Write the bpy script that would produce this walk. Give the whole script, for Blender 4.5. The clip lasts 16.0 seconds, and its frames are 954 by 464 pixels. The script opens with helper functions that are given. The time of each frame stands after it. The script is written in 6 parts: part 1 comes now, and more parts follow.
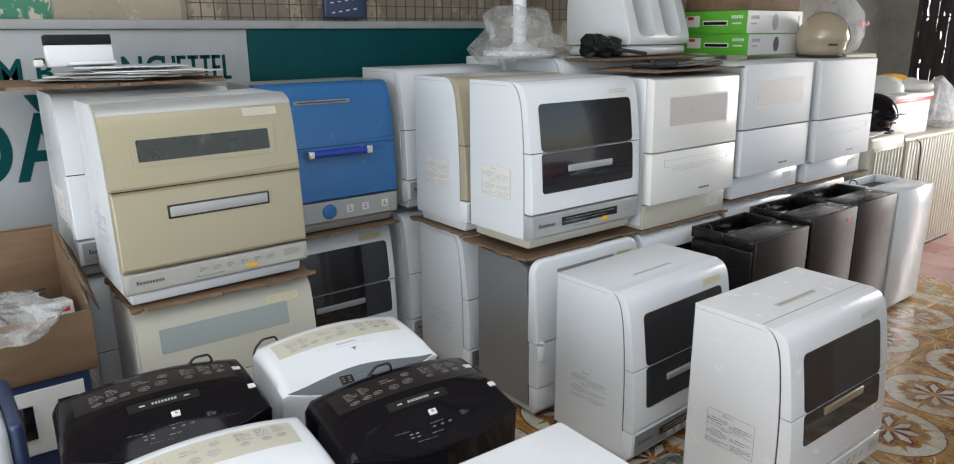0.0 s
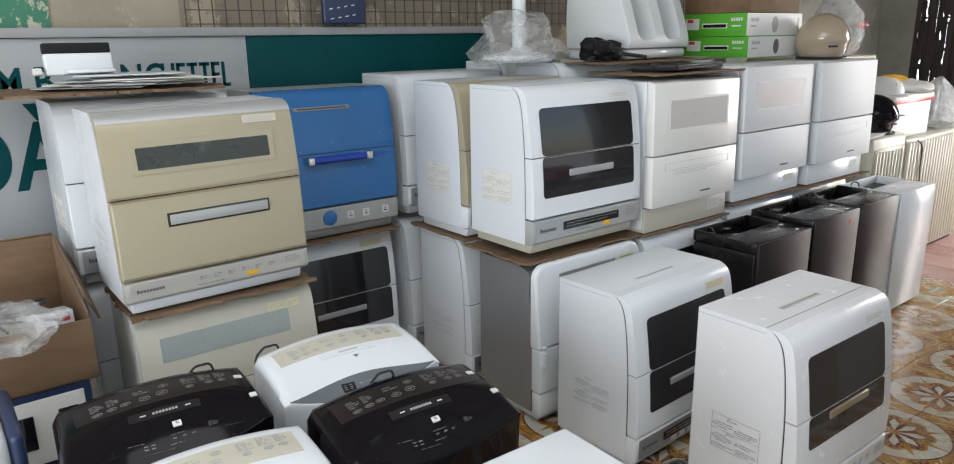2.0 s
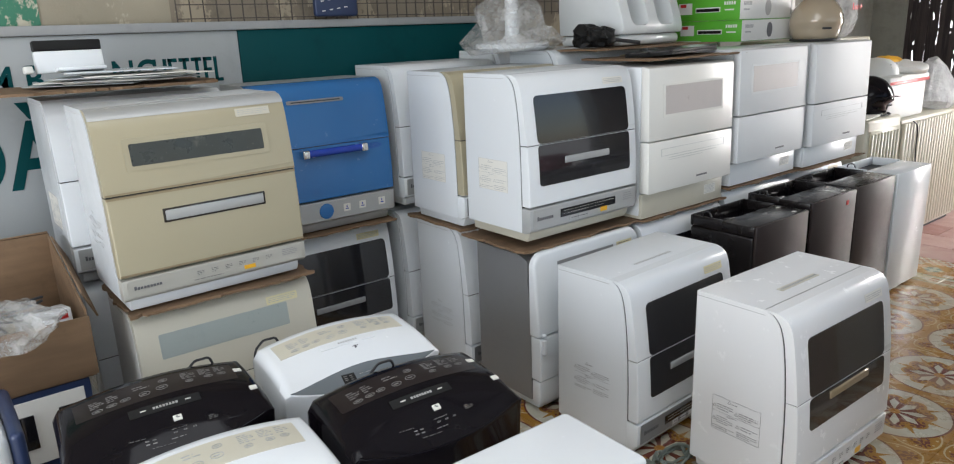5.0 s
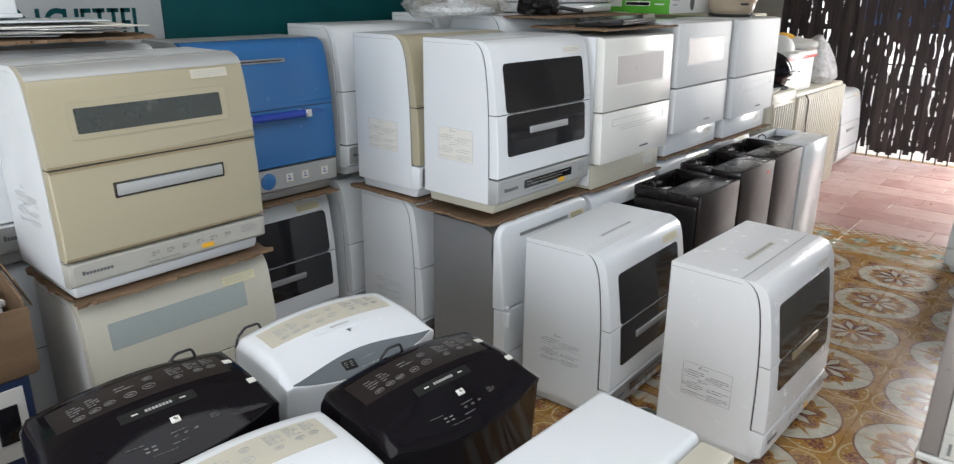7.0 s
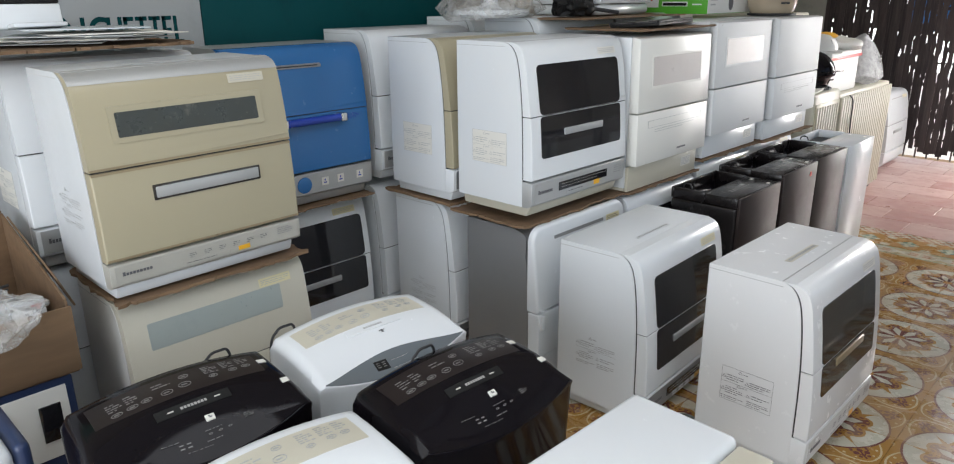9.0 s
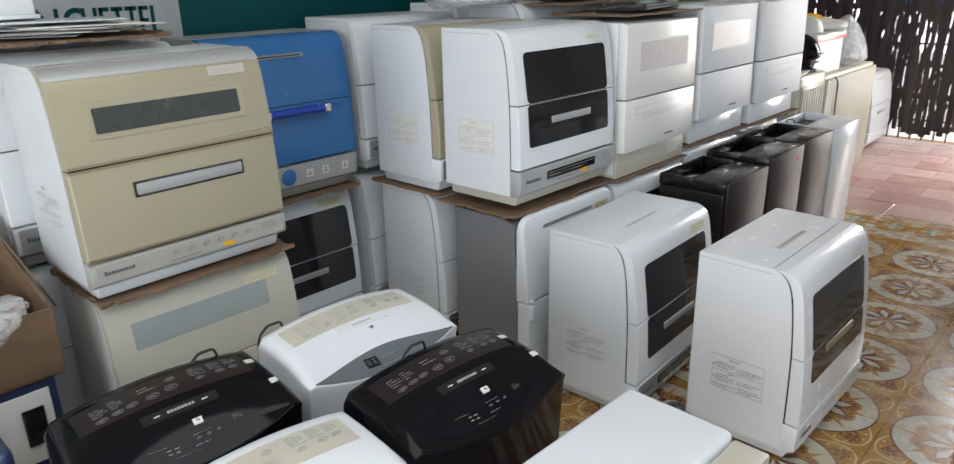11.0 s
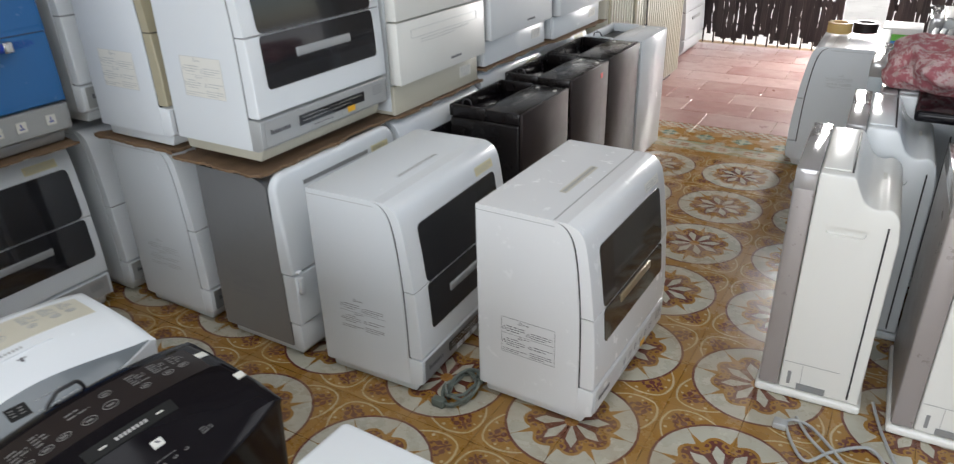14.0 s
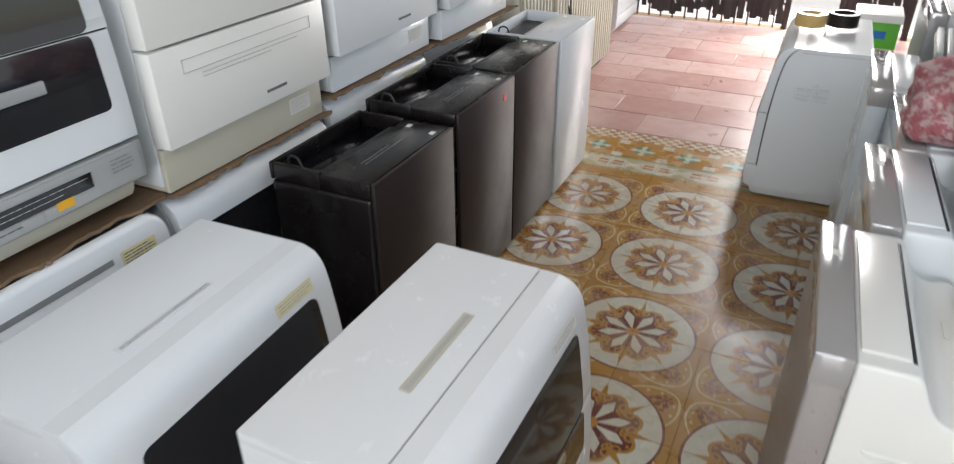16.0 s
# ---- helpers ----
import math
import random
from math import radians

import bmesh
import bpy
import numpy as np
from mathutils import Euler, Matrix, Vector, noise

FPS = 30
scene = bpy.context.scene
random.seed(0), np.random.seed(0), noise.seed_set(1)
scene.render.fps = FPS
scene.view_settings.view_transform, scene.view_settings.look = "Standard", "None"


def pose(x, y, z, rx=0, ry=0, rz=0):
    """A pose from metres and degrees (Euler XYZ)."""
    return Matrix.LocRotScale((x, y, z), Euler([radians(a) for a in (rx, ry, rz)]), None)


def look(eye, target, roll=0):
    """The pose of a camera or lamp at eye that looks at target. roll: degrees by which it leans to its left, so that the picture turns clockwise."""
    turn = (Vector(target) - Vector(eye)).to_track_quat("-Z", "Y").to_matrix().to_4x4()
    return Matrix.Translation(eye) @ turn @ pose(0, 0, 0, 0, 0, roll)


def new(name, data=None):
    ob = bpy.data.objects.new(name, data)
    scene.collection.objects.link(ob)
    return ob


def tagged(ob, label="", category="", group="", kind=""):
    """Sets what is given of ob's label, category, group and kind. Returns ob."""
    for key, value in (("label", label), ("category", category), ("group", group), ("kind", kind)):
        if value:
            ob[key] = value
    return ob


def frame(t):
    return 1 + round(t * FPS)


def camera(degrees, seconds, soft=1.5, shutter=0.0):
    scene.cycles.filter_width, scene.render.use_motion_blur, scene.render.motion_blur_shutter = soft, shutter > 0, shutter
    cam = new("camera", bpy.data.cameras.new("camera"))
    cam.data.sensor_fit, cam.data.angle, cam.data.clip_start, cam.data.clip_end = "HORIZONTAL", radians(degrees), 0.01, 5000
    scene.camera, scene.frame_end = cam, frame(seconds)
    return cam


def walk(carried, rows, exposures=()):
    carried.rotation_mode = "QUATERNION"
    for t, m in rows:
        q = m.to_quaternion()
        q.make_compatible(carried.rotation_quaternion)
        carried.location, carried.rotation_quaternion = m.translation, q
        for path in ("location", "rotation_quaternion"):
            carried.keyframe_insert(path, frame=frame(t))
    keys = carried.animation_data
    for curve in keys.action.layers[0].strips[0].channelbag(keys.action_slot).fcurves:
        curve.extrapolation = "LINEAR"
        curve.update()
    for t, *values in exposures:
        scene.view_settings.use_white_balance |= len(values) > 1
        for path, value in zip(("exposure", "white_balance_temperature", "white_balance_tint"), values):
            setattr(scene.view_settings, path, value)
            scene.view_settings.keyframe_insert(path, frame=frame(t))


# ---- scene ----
cam = camera(66.8, 16.0, soft=1.1, shutter=0.35)
PATH = [
    (0, (0.908, -2.958, 1.364), (-0.612, -1.771, 0.834), -0.4),
    (0.5, (0.904, -2.956, 1.365), (-0.613, -1.764, 0.838), -0.5),
    (1, (0.911, -2.949, 1.365), (-0.609, -1.76, 0.84), -1.0),
    (1.5, (0.904, -2.951, 1.369), (-0.615, -1.756, 0.855), -1.0),
    (2, (0.898, -2.954, 1.364), (-0.625, -1.766, 0.846), -0.9),
    (2.5, (0.9, -2.953, 1.363), (-0.628, -1.77, 0.848), -1.2),
    (3, (0.91, -2.945, 1.367), (-0.621, -1.762, 0.862), -1.6),
    (5.5, (0.889, -2.958, 1.349), (-0.611, -1.756, 0.797), -2.4),
    (6, (0.807, -3.013, 1.353), (-0.567, -1.688, 0.757), -2.1),
    (6.5, (0.698, -3.086, 1.365), (-0.681, -1.767, 0.768), -2.3),
    (7, (0.612, -3.142, 1.363), (-0.628, -1.708, 0.725), 0.5),
    (7.5, (0.612, -3.118, 1.354), (-0.594, -1.669, 0.685), 0.3),
    (8, (0.654, -3.111, 1.345), (-0.555, -1.653, 0.701), 1.6),
    (8.5, (0.644, -3.125, 1.331), (-0.647, -1.721, 0.729), -0.2),
    (8.7, (0.631, -3.13, 1.338), (-0.687, -1.752, 0.735), -0.4),
    (10.8, (0.592, -3.118, 1.362), (-0.712, -1.767, 0.672), -1.0),
    (11, (0.59, -3.113, 1.36), (-0.692, -1.729, 0.697), -1.1),
    (11.5, (0.594, -3.092, 1.366), (-0.647, -1.662, 0.722), -1.5),
    (12, (0.597, -3.067, 1.363), (-0.6, -1.591, 0.739), -2.3),
    (12.5, (0.569, -3.078, 1.382), (-0.574, -1.567, 0.741), -1.4),
    (13, (0.551, -3.033, 1.386), (-0.547, -1.5, 0.719), -3.7),
    (13.5, (0.571, -2.835, 1.36), (-0.472, -1.293, 0.628), -4.6),
    (14, (0.581, -2.63, 1.322), (-0.348, -1.092, 0.442), -1.5),
    (14.5, (0.535, -2.467, 1.302), (-0.341, -0.95, 0.336), -2.2),
    (15, (0.415, -2.222, 1.312), (-0.318, -0.686, 0.262), 0.0),
    (15.5, (0.369, -1.985, 1.308), (-0.342, -0.423, 0.282), -2.8),
    (16, (0.322, -1.71, 1.302), (-0.43, -0.147, 0.306), -0.4),
]
walk(cam, [(t, look(eye, target, roll)) for t, eye, target, roll in PATH], [(0, -0.42), (6, -0.44), (10.5, -0.54), (14.5, -0.56), (15.5, -0.42), (16, -0.38)])

# ---- world and light ----
world = bpy.data.worlds.new("world")
scene.world = world
world.use_nodes = True
wn = world.node_tree.nodes
sky = wn.new("ShaderNodeTexSky")
sky.sky_type = "NISHITA"
sky.sun_disc = False
sky.sun_elevation = radians(71)
sky.sun_rotation = radians(20)
world.node_tree.links.new(sky.outputs[0], wn["Background"].inputs[0])
wn["Background"].inputs[1].default_value = 0.2

sun = new("sun", bpy.data.lights.new("sun", "SUN"))
sun.data.energy, sun.data.angle, sun.data.color = 4.0, radians(3.0), (1.0, 0.95, 0.87)
sun.matrix_basis = look((0.7, 2.1, 6.4), (0, 0, 0))


def area(name, eye, target, w, h, power, color):
    ob = new(name, bpy.data.lights.new(name, "AREA"))
    ob.data.shape, ob.data.size, ob.data.size_y = "RECTANGLE", w, h
    ob.data.energy, ob.data.color = power, color
    ob.matrix_basis = look(eye, target)
    return ob


DAY = (0.91, 0.945, 1.0)
area("daylight_east", (2.58, 0.4, 1.55), (0, 0.4, 1.1), 4.6, 2.0, 4, DAY)
area("daylight_south", (0.6, -5.55, 1.15), (0.2, 0, 0.4), 3.2, 1.9, 175, DAY)
area("daylight_gate", (0.30, 3.76, 1.15), (0.1, 2.2, 0.0), 0.32, 2.2, 135, (1.0, 0.97, 0.95))
# lamp below the opaque roof sheet, standing in for light through it
area("daylight_roof", (0.70, -3.0, 3.05), (0.70, -3.0, 0), 2.6, 3.2, 84, DAY)


# ---- node helpers ----
class Nodes:
    """Short names for the math nodes of one material."""

    def __init__(self, name):
        self.mat = bpy.data.materials.new(name)
        self.mat.use_nodes = True
        self.tree = self.mat.node_tree
        self.bsdf = self.tree.nodes["Principled BSDF"]

    def node(self, kind, **props):
        n = self.tree.nodes.new(kind)
        for key, value in props.items():
            if key == "operation":
                n.operation = value
            elif key == "data_type":
                n.data_type = value
            elif key == "blend_type":
                n.blend_type = value
        return n

    def put(self, socket, value):
        if isinstance(value, bpy.types.NodeSocket):
            self.tree.links.new(value, socket)
        else:
            socket.default_value = value

    def m(self, op, a, b=0.0, c=0.0):
        n = self.node("ShaderNodeMath", operation=op)
        for i, v in enumerate((a, b, c)):
            self.put(n.inputs[i], v)
        return n.outputs[0]

    def below(self, a, b):
        return self.m("LESS_THAN", a, b)

    def band(self, a, lo, hi):
        return self.m("MULTIPLY", self.m("GREATER_THAN", a, lo), self.m("LESS_THAN", a, hi))

    def both(self, a, b):
        return self.m("MULTIPLY", a, b)

    def mix(self, fac, a, b, blend="MIX"):
        n = self.node("ShaderNodeMix", data_type="RGBA", blend_type=blend)
        self.put(n.inputs[0], fac)
        self.put(n.inputs[6], a if not isinstance(a, tuple) else (*a, 1))
        self.put(n.inputs[7], b if not isinstance(b, tuple) else (*b, 1))
        return n.outputs[2]

    def coords(self, space="Object"):
        return self.node("ShaderNodeTexCoord").outputs[space]

    def position(self):
        return self.node("ShaderNodeNewGeometry").outputs["Position"]

    def noise(self, scale, detail=4.0, rough=0.55, vec=None, stretch=None):
        n = self.node("ShaderNodeTexNoise")
        n.inputs["Scale"].default_value, n.inputs["Detail"].default_value, n.inputs["Roughness"].default_value = scale, detail, rough
        v = vec if vec is not None else self.position()
        if stretch:
            mp = self.node("ShaderNodeMapping")
            mp.inputs["Scale"].default_value = stretch
            self.put(mp.inputs[0], v)
            v = mp.outputs[0]
        self.put(n.inputs["Vector"], v)
        return n.outputs["Fac"]

    def ramp(self, fac, lo, hi, a=0.0, b=1.0):
        n = self.node("ShaderNodeMapRange")
        for i, v in enumerate((fac, lo, hi, a, b)):
            self.put(n.inputs[i], v)
        return n.outputs[0]

    def random(self):
        return self.node("ShaderNodeObjectInfo").outputs["Random"]

    def bump(self, height, strength=0.2, dist=0.002):
        n = self.node("ShaderNodeBump")
        n.inputs["Strength"].default_value, n.inputs["Distance"].default_value = strength, dist
        self.put(n.inputs["Height"], height)
        self.put(self.bsdf.inputs["Normal"], n.outputs[0])

    def set(self, **values):
        for key, value in values.items():
            self.put(self.bsdf.inputs[key.replace("_", " ")], value if not (isinstance(value, tuple) and len(value) == 3) else (*value, 1))
        return self.mat


def plastic(name, color, rough=0.35, dirt=0.12, dirt_color=None, metal=0.0, coat=0.0, spot=9.0, aged=0.35, gloss=0.5):
    """Moulded plastic: slight yellowing at a large scale, smudges and grime at a small one."""
    n = Nodes(name)
    dc = dirt_color or tuple(c * 0.62 for c in color)
    yellow = (color[0] * 0.97, color[1] * 0.94, color[2] * 0.86)
    base = n.mix(n.ramp(n.noise(2.2, 3), 0.4, 0.75, 0.0, aged), color, yellow)
    smear = n.ramp(n.noise(spot, 8, 0.68), 0.56, 0.78, 0.0, dirt * 2.2)
    base = n.mix(smear, base, dc)
    speck = n.ramp(n.noise(140, 2, 0.5), 0.70, 0.78, 0.0, dirt * 1.6)
    base = n.mix(speck, base, dc)
    r = n.ramp(n.noise(spot * 1.7, 6, 0.7), 0.3, 0.75, max(rough - 0.04, 0.03), rough + 0.03 + dirt * 0.5)
    n.bump(n.noise(260, 2), 0.015, 0.001)
    return n.set(Base_Color=base, Roughness=r, Metallic=metal, Coat_Weight=coat, Specular_IOR_Level=gloss)


WHITE = plastic("white_plastic", (0.725, 0.755, 0.775), 0.25, 0.006, aged=0.1)
MATT_WHITE = plastic("matt_white_door", (0.66, 0.675, 0.685), 0.52, 0.03, (0.5, 0.5, 0.49), aged=0.1, gloss=0.35)
WHITE_WORN = plastic("worn_white_plastic", (0.77, 0.78, 0.785), 0.26, 0.010, (0.5, 0.49, 0.46), aged=0.12)
WARM_WHITE = plastic("warm_white_plastic", (0.74, 0.735, 0.695), 0.32, 0.015, aged=0.15)
CREAM = plastic("cream_plastic", (0.39, 0.352, 0.245), 0.33, 0.03, (0.36, 0.30, 0.19))
PALE_CREAM = plastic("pale_cream_plastic", (0.54, 0.515, 0.425), 0.4, 0.07, (0.48, 0.42, 0.28))
SILVER = plastic("silver_plastic", (0.43, 0.44, 0.44), 0.38, 0.06, metal=0.25)
CREAM_GREY = plastic("beige_grey_plastic", (0.45, 0.44, 0.395), 0.36, 0.06, metal=0.1)
GREY_SIDE = plastic("grey_metallic_side", (0.29, 0.295, 0.30), 0.36, 0.08, metal=0.35)
TAUPE = plastic("taupe_panel", (0.33, 0.30, 0.29), 0.3, 0.08, metal=0.2)
STEEL_BLUE = plastic("pale_blue_grey_plastic", (0.60, 0.66, 0.70), 0.25, 0.05, coat=0.3)
CLEAR_WHITE = plastic("pale_grey_white_plastic", (0.70, 0.73, 0.74), 0.2, 0.05, coat=0.4)
BLUE = plastic("blue_plastic", (0.03, 0.155, 0.40), 0.22, 0.1, (0.05, 0.12, 0.27))
DEEP_BLUE = plastic("deep_blue_plastic", (0.02, 0.06, 0.42), 0.25, 0.06)
BLACK = plastic("black_gloss_plastic", (0.006, 0.005, 0.007), 0.09, 0.008, (0.05, 0.045, 0.04), gloss=0.2)
BLACK_MATT = plastic("black_matt_plastic", (0.012, 0.012, 0.012), 0.5, 0.04, (0.04, 0.04, 0.038), gloss=0.2)
BROWN_METAL = plastic("dark_brown_metallic", (0.024, 0.016, 0.015), 0.38, 0.015, (0.05, 0.042, 0.04), gloss=0.28)
SMOKE = plastic("smoked_window", (0.012, 0.012, 0.015), 0.09, 0.05, (0.06, 0.055, 0.05), coat=0.6)
SMOKE_BROWN = plastic("smoked_brown_window", (0.035, 0.030, 0.027), 0.11, 0.12, (0.12, 0.10, 0.08), coat=0.5)
SMOKE_GREY = plastic("frosted_grey_window", (0.045, 0.05, 0.045), 0.2, 0.6, (0.16, 0.16, 0.13), spot=9)
FROST_TEAL = plastic("frosted_green_grey_window", (0.33, 0.37, 0.35), 0.3, 0.12)
FROST_PINK = plastic("frosted_rosy_window", (0.52, 0.485, 0.475), 0.3, 0.06)
PAPER = plastic("label_paper", (0.72, 0.71, 0.66), 0.55, 0.2, (0.5, 0.46, 0.36), spot=30)
PAPER_YELLOW = plastic("yellowed_label", (0.66, 0.60, 0.36), 0.45, 0.2, (0.45, 0.38, 0.2), spot=30)
INK = plastic("printed_ink", (0.13, 0.13, 0.14), 0.5, 0.02)
INK_PALE = plastic("pale_print", (0.42, 0.43, 0.43), 0.5, 0.02)
ORANGE = plastic("orange_button", (0.80, 0.42, 0.02), 0.4, 0.04)
DARK_SHELL = plastic("dark_shell_plastic", (0.010, 0.008, 0.008), 0.27, 0.006, (0.03, 0.028, 0.025), gloss=0.4)
MID_INK = plastic("grey_print", (0.27, 0.27, 0.28), 0.5, 0.02)
DIM_INK = plastic("dim_grey_print", (0.20, 0.195, 0.19), 0.45, 0.03)
LIGHT_INK = plastic("light_grey_print", (0.42, 0.41, 0.40), 0.45, 0.03)
DULL_GOLD = plastic("dull_gold_plastic", (0.30, 0.24, 0.15), 0.3, 0.05, metal=0.3)
RED = plastic("red_plastic", (0.55, 0.03, 0.03), 0.35, 0.05)
GREEN_CARD = plastic("green_printed_card", (0.10, 0.42, 0.03), 0.4, 0.08)
WHITE_CARD = plastic("white_printed_card", (0.74, 0.74, 0.72), 0.45, 0.08)
TEAL = plastic("teal_sign_paint", (0.0, 0.054, 0.060), 0.5, 0.3, (0.0, 0.03, 0.034), spot=4, gloss=0.15)
SIGN_WHITE = plastic("aged_white_sign", (0.39, 0.415, 0.425), 0.45, 0.25, (0.26, 0.275, 0.275), spot=3)
ALU = plastic("aluminium_trim", (0.34, 0.35, 0.355), 0.55, 0.3, metal=0.2)
CHROME = plastic("chrome", (0.75, 0.75, 0.75), 0.12, 0.02, metal=1.0)
IRON = plastic("rusty_wire", (0.10, 0.085, 0.075), 0.6, 0.2, metal=0.4)
RUBBER = plastic("black_rubber", (0.02, 0.02, 0.022), 0.55, 0.05)
GREY_CORD = plastic("grey_green_cord", (0.12, 0.14, 0.12), 0.5, 0.1)
BEIGE_SHELL = plastic("beige_gloss_shell", (0.40, 0.33, 0.24), 0.12, 0.05, coat=0.8)
AMBER = plastic("clear_amber_tape", (0.62, 0.42, 0.16), 0.2, 0.05)
NAVY = plastic("navy_plastic", (0.02, 0.035, 0.09), 0.35, 0.05)


def plain_wall(name, color, stain, patch, patch_amount):
    n = Nodes(name)
    base = n.mix(n.ramp(n.noise(1.6, 5), 0.35, 0.7), color, tuple(c * 0.78 for c in color))
    base = n.mix(n.ramp(n.noise(3.1, 9, 0.7), 0.55, 0.72, 0, 0.8), base, stain)
    base = n.mix(n.ramp(n.noise(2.7, 8, 0.72, stretch=(1, 1.3, 0.8)), 0.68 - patch_amount, 0.70 - patch_amount), base, patch)
    n.bump(n.noise(28, 8, 0.7), 0.5, 0.01)
    return n.set(Base_Color=base, Roughness=0.85)


PLASTER = plain_wall("old_yellow_plaster", (0.36, 0.32, 0.24), (0.15, 0.13, 0.10), (0.43, 0.38, 0.29), 0.08)
PLASTER_GREEN = plain_wall("peeling_green_plaster", (0.06, 0.22, 0.14), (0.30, 0.28, 0.2), (0.50, 0.47, 0.37), 0.15)
MOTTLED = plain_wall("crumbling_mottled_plaster", (0.26, 0.22, 0.165), (0.085, 0.07, 0.055), (0.40, 0.34, 0.25), 0.16)
CONCRETE = plain_wall("grey_cement", (0.34, 0.34, 0.30), (0.20, 0.20, 0.17), (0.42, 0.41, 0.37), 0.05)
CEIL = plain_wall("ceiling_boards", (0.55, 0.54, 0.50), (0.35, 0.33, 0.30), (0.6, 0.6, 0.56), 0.05)


def cardboard_mat(name, color):
    n = Nodes(name)
    flute = n.noise(30, 3, stretch=(1, 0.15, 1))
    base = n.mix(n.ramp(flute, 0.35, 0.7), color, tuple(c * 0.78 for c in color))
    base = n.mix(n.ramp(n.noise(7, 8, 0.7), 0.55, 0.75, 0, 0.75), base, tuple(c * 0.45 for c in color))
    n.bump(flute, 0.25, 0.003)
    return n.set(Base_Color=base, Roughness=0.8)


CARD = cardboard_mat("brown_cardboard", (0.21, 0.13, 0.072))
CARD_GREY = cardboard_mat("grey_cardboard", (0.42, 0.37, 0.28))


def film(name, color, alpha):
    n = Nodes(name)
    n.bump(n.noise(24, 6, 0.7), 0.9, 0.02)
    a = n.ramp(n.noise(16, 6, 0.7), 0.35, 0.7, alpha - 0.2, alpha + 0.25)
    return n.set(Base_Color=color, Roughness=0.16, Alpha=a)


FILM = film("clear_plastic_film", (0.72, 0.72, 0.70), 0.33)
FILM_GREY = film("cloudy_plastic_bag", (0.72, 0.73, 0.74), 0.62)


def slat_mat():
    n = Nodes("dark_woven_slat")
    base = n.mix(n.random(), (0.018, 0.013, 0.014), (0.05, 0.037, 0.036))
    grain = n.noise(40, 5, stretch=(3, 3, 0.12))
    base = n.mix(n.ramp(grain, 0.45, 0.75, 0, 0.6), base, (0.085, 0.065, 0.06))
    n.bump(grain, 0.5, 0.004)
    return n.set(Base_Color=base, Roughness=0.7)


SLAT = slat_mat()


def terracotta():
    n = Nodes("terracotta_paver")
    base = n.mix(n.random(), (0.33, 0.17, 0.15), (0.52, 0.37, 0.345))
    base = n.mix(n.ramp(n.noise(9, 8, 0.7), 0.45, 0.75, 0, 0.7), base, (0.30, 0.16, 0.135))
    base = n.mix(n.ramp(n.noise(2.3, 5), 0.5, 0.7, 0, 0.5), base, (0.54, 0.44, 0.41))
    n.bump(n.noise(45, 6, 0.65), 0.25, 0.004)
    return n.set(Base_Color=base, Roughness=n.ramp(n.noise(12, 6), 0.3, 0.7, 0.26, 0.46))


TERRACOTTA = terracotta()
MORTAR = plain_wall("dark_grout", (0.24, 0.15, 0.075), (0.13, 0.09, 0.055), (0.28, 0.19, 0.10), 0.05)
# emissive stand-in for the white outdoor brightness
haze = Nodes("glowing_haze_backdrop")
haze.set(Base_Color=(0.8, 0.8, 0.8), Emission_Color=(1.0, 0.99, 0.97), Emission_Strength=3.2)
HAZE_GLOW = haze.mat
YARD = plain_wall("pale_yard_cement", (0.62, 0.60, 0.56), (0.33, 0.31, 0.28), (0.5, 0.48, 0.44), 0.05)

OCHRE, BURG, BONE, TEALISH, VINE = (0.315, 0.158, 0.026), (0.115, 0.028, 0.024), (0.48, 0.47, 0.39), (0.20, 0.33, 0.26), (0.52, 0.42, 0.24)


def worn(n, color):
    """Wear of old cement tiles: faded, dirty, scratched."""
    c = n.mix(n.ramp(n.noise(3.4, 6, 0.65), 0.42, 0.72, 0, 0.5), color, (0.33, 0.22, 0.11))
    c = n.mix(n.ramp(n.noise(38, 8, 0.75), 0.55, 0.8, 0, 0.5), c, (0.17, 0.11, 0.06))
    c = n.mix(n.m("MULTIPLY", n.random(), 0.16), c, (0.24, 0.13, 0.05))
    n.bump(n.noise(55, 6, 0.7), 0.10, 0.002)
    return n.set(Base_Color=c, Roughness=n.ramp(n.noise(7, 8, 0.7), 0.3, 0.75, 0.16, 0.42))


def cell(n, value, pitch, shift=0.0):
    """Signed distance to the middle of the nearest of evenly spaced lines."""
    f = n.m("FRACT", n.m("ADD", n.m("DIVIDE", value, pitch), 100.5 + shift))
    return n.m("MULTIPLY", n.m("SUBTRACT", f, 0.5), pitch)


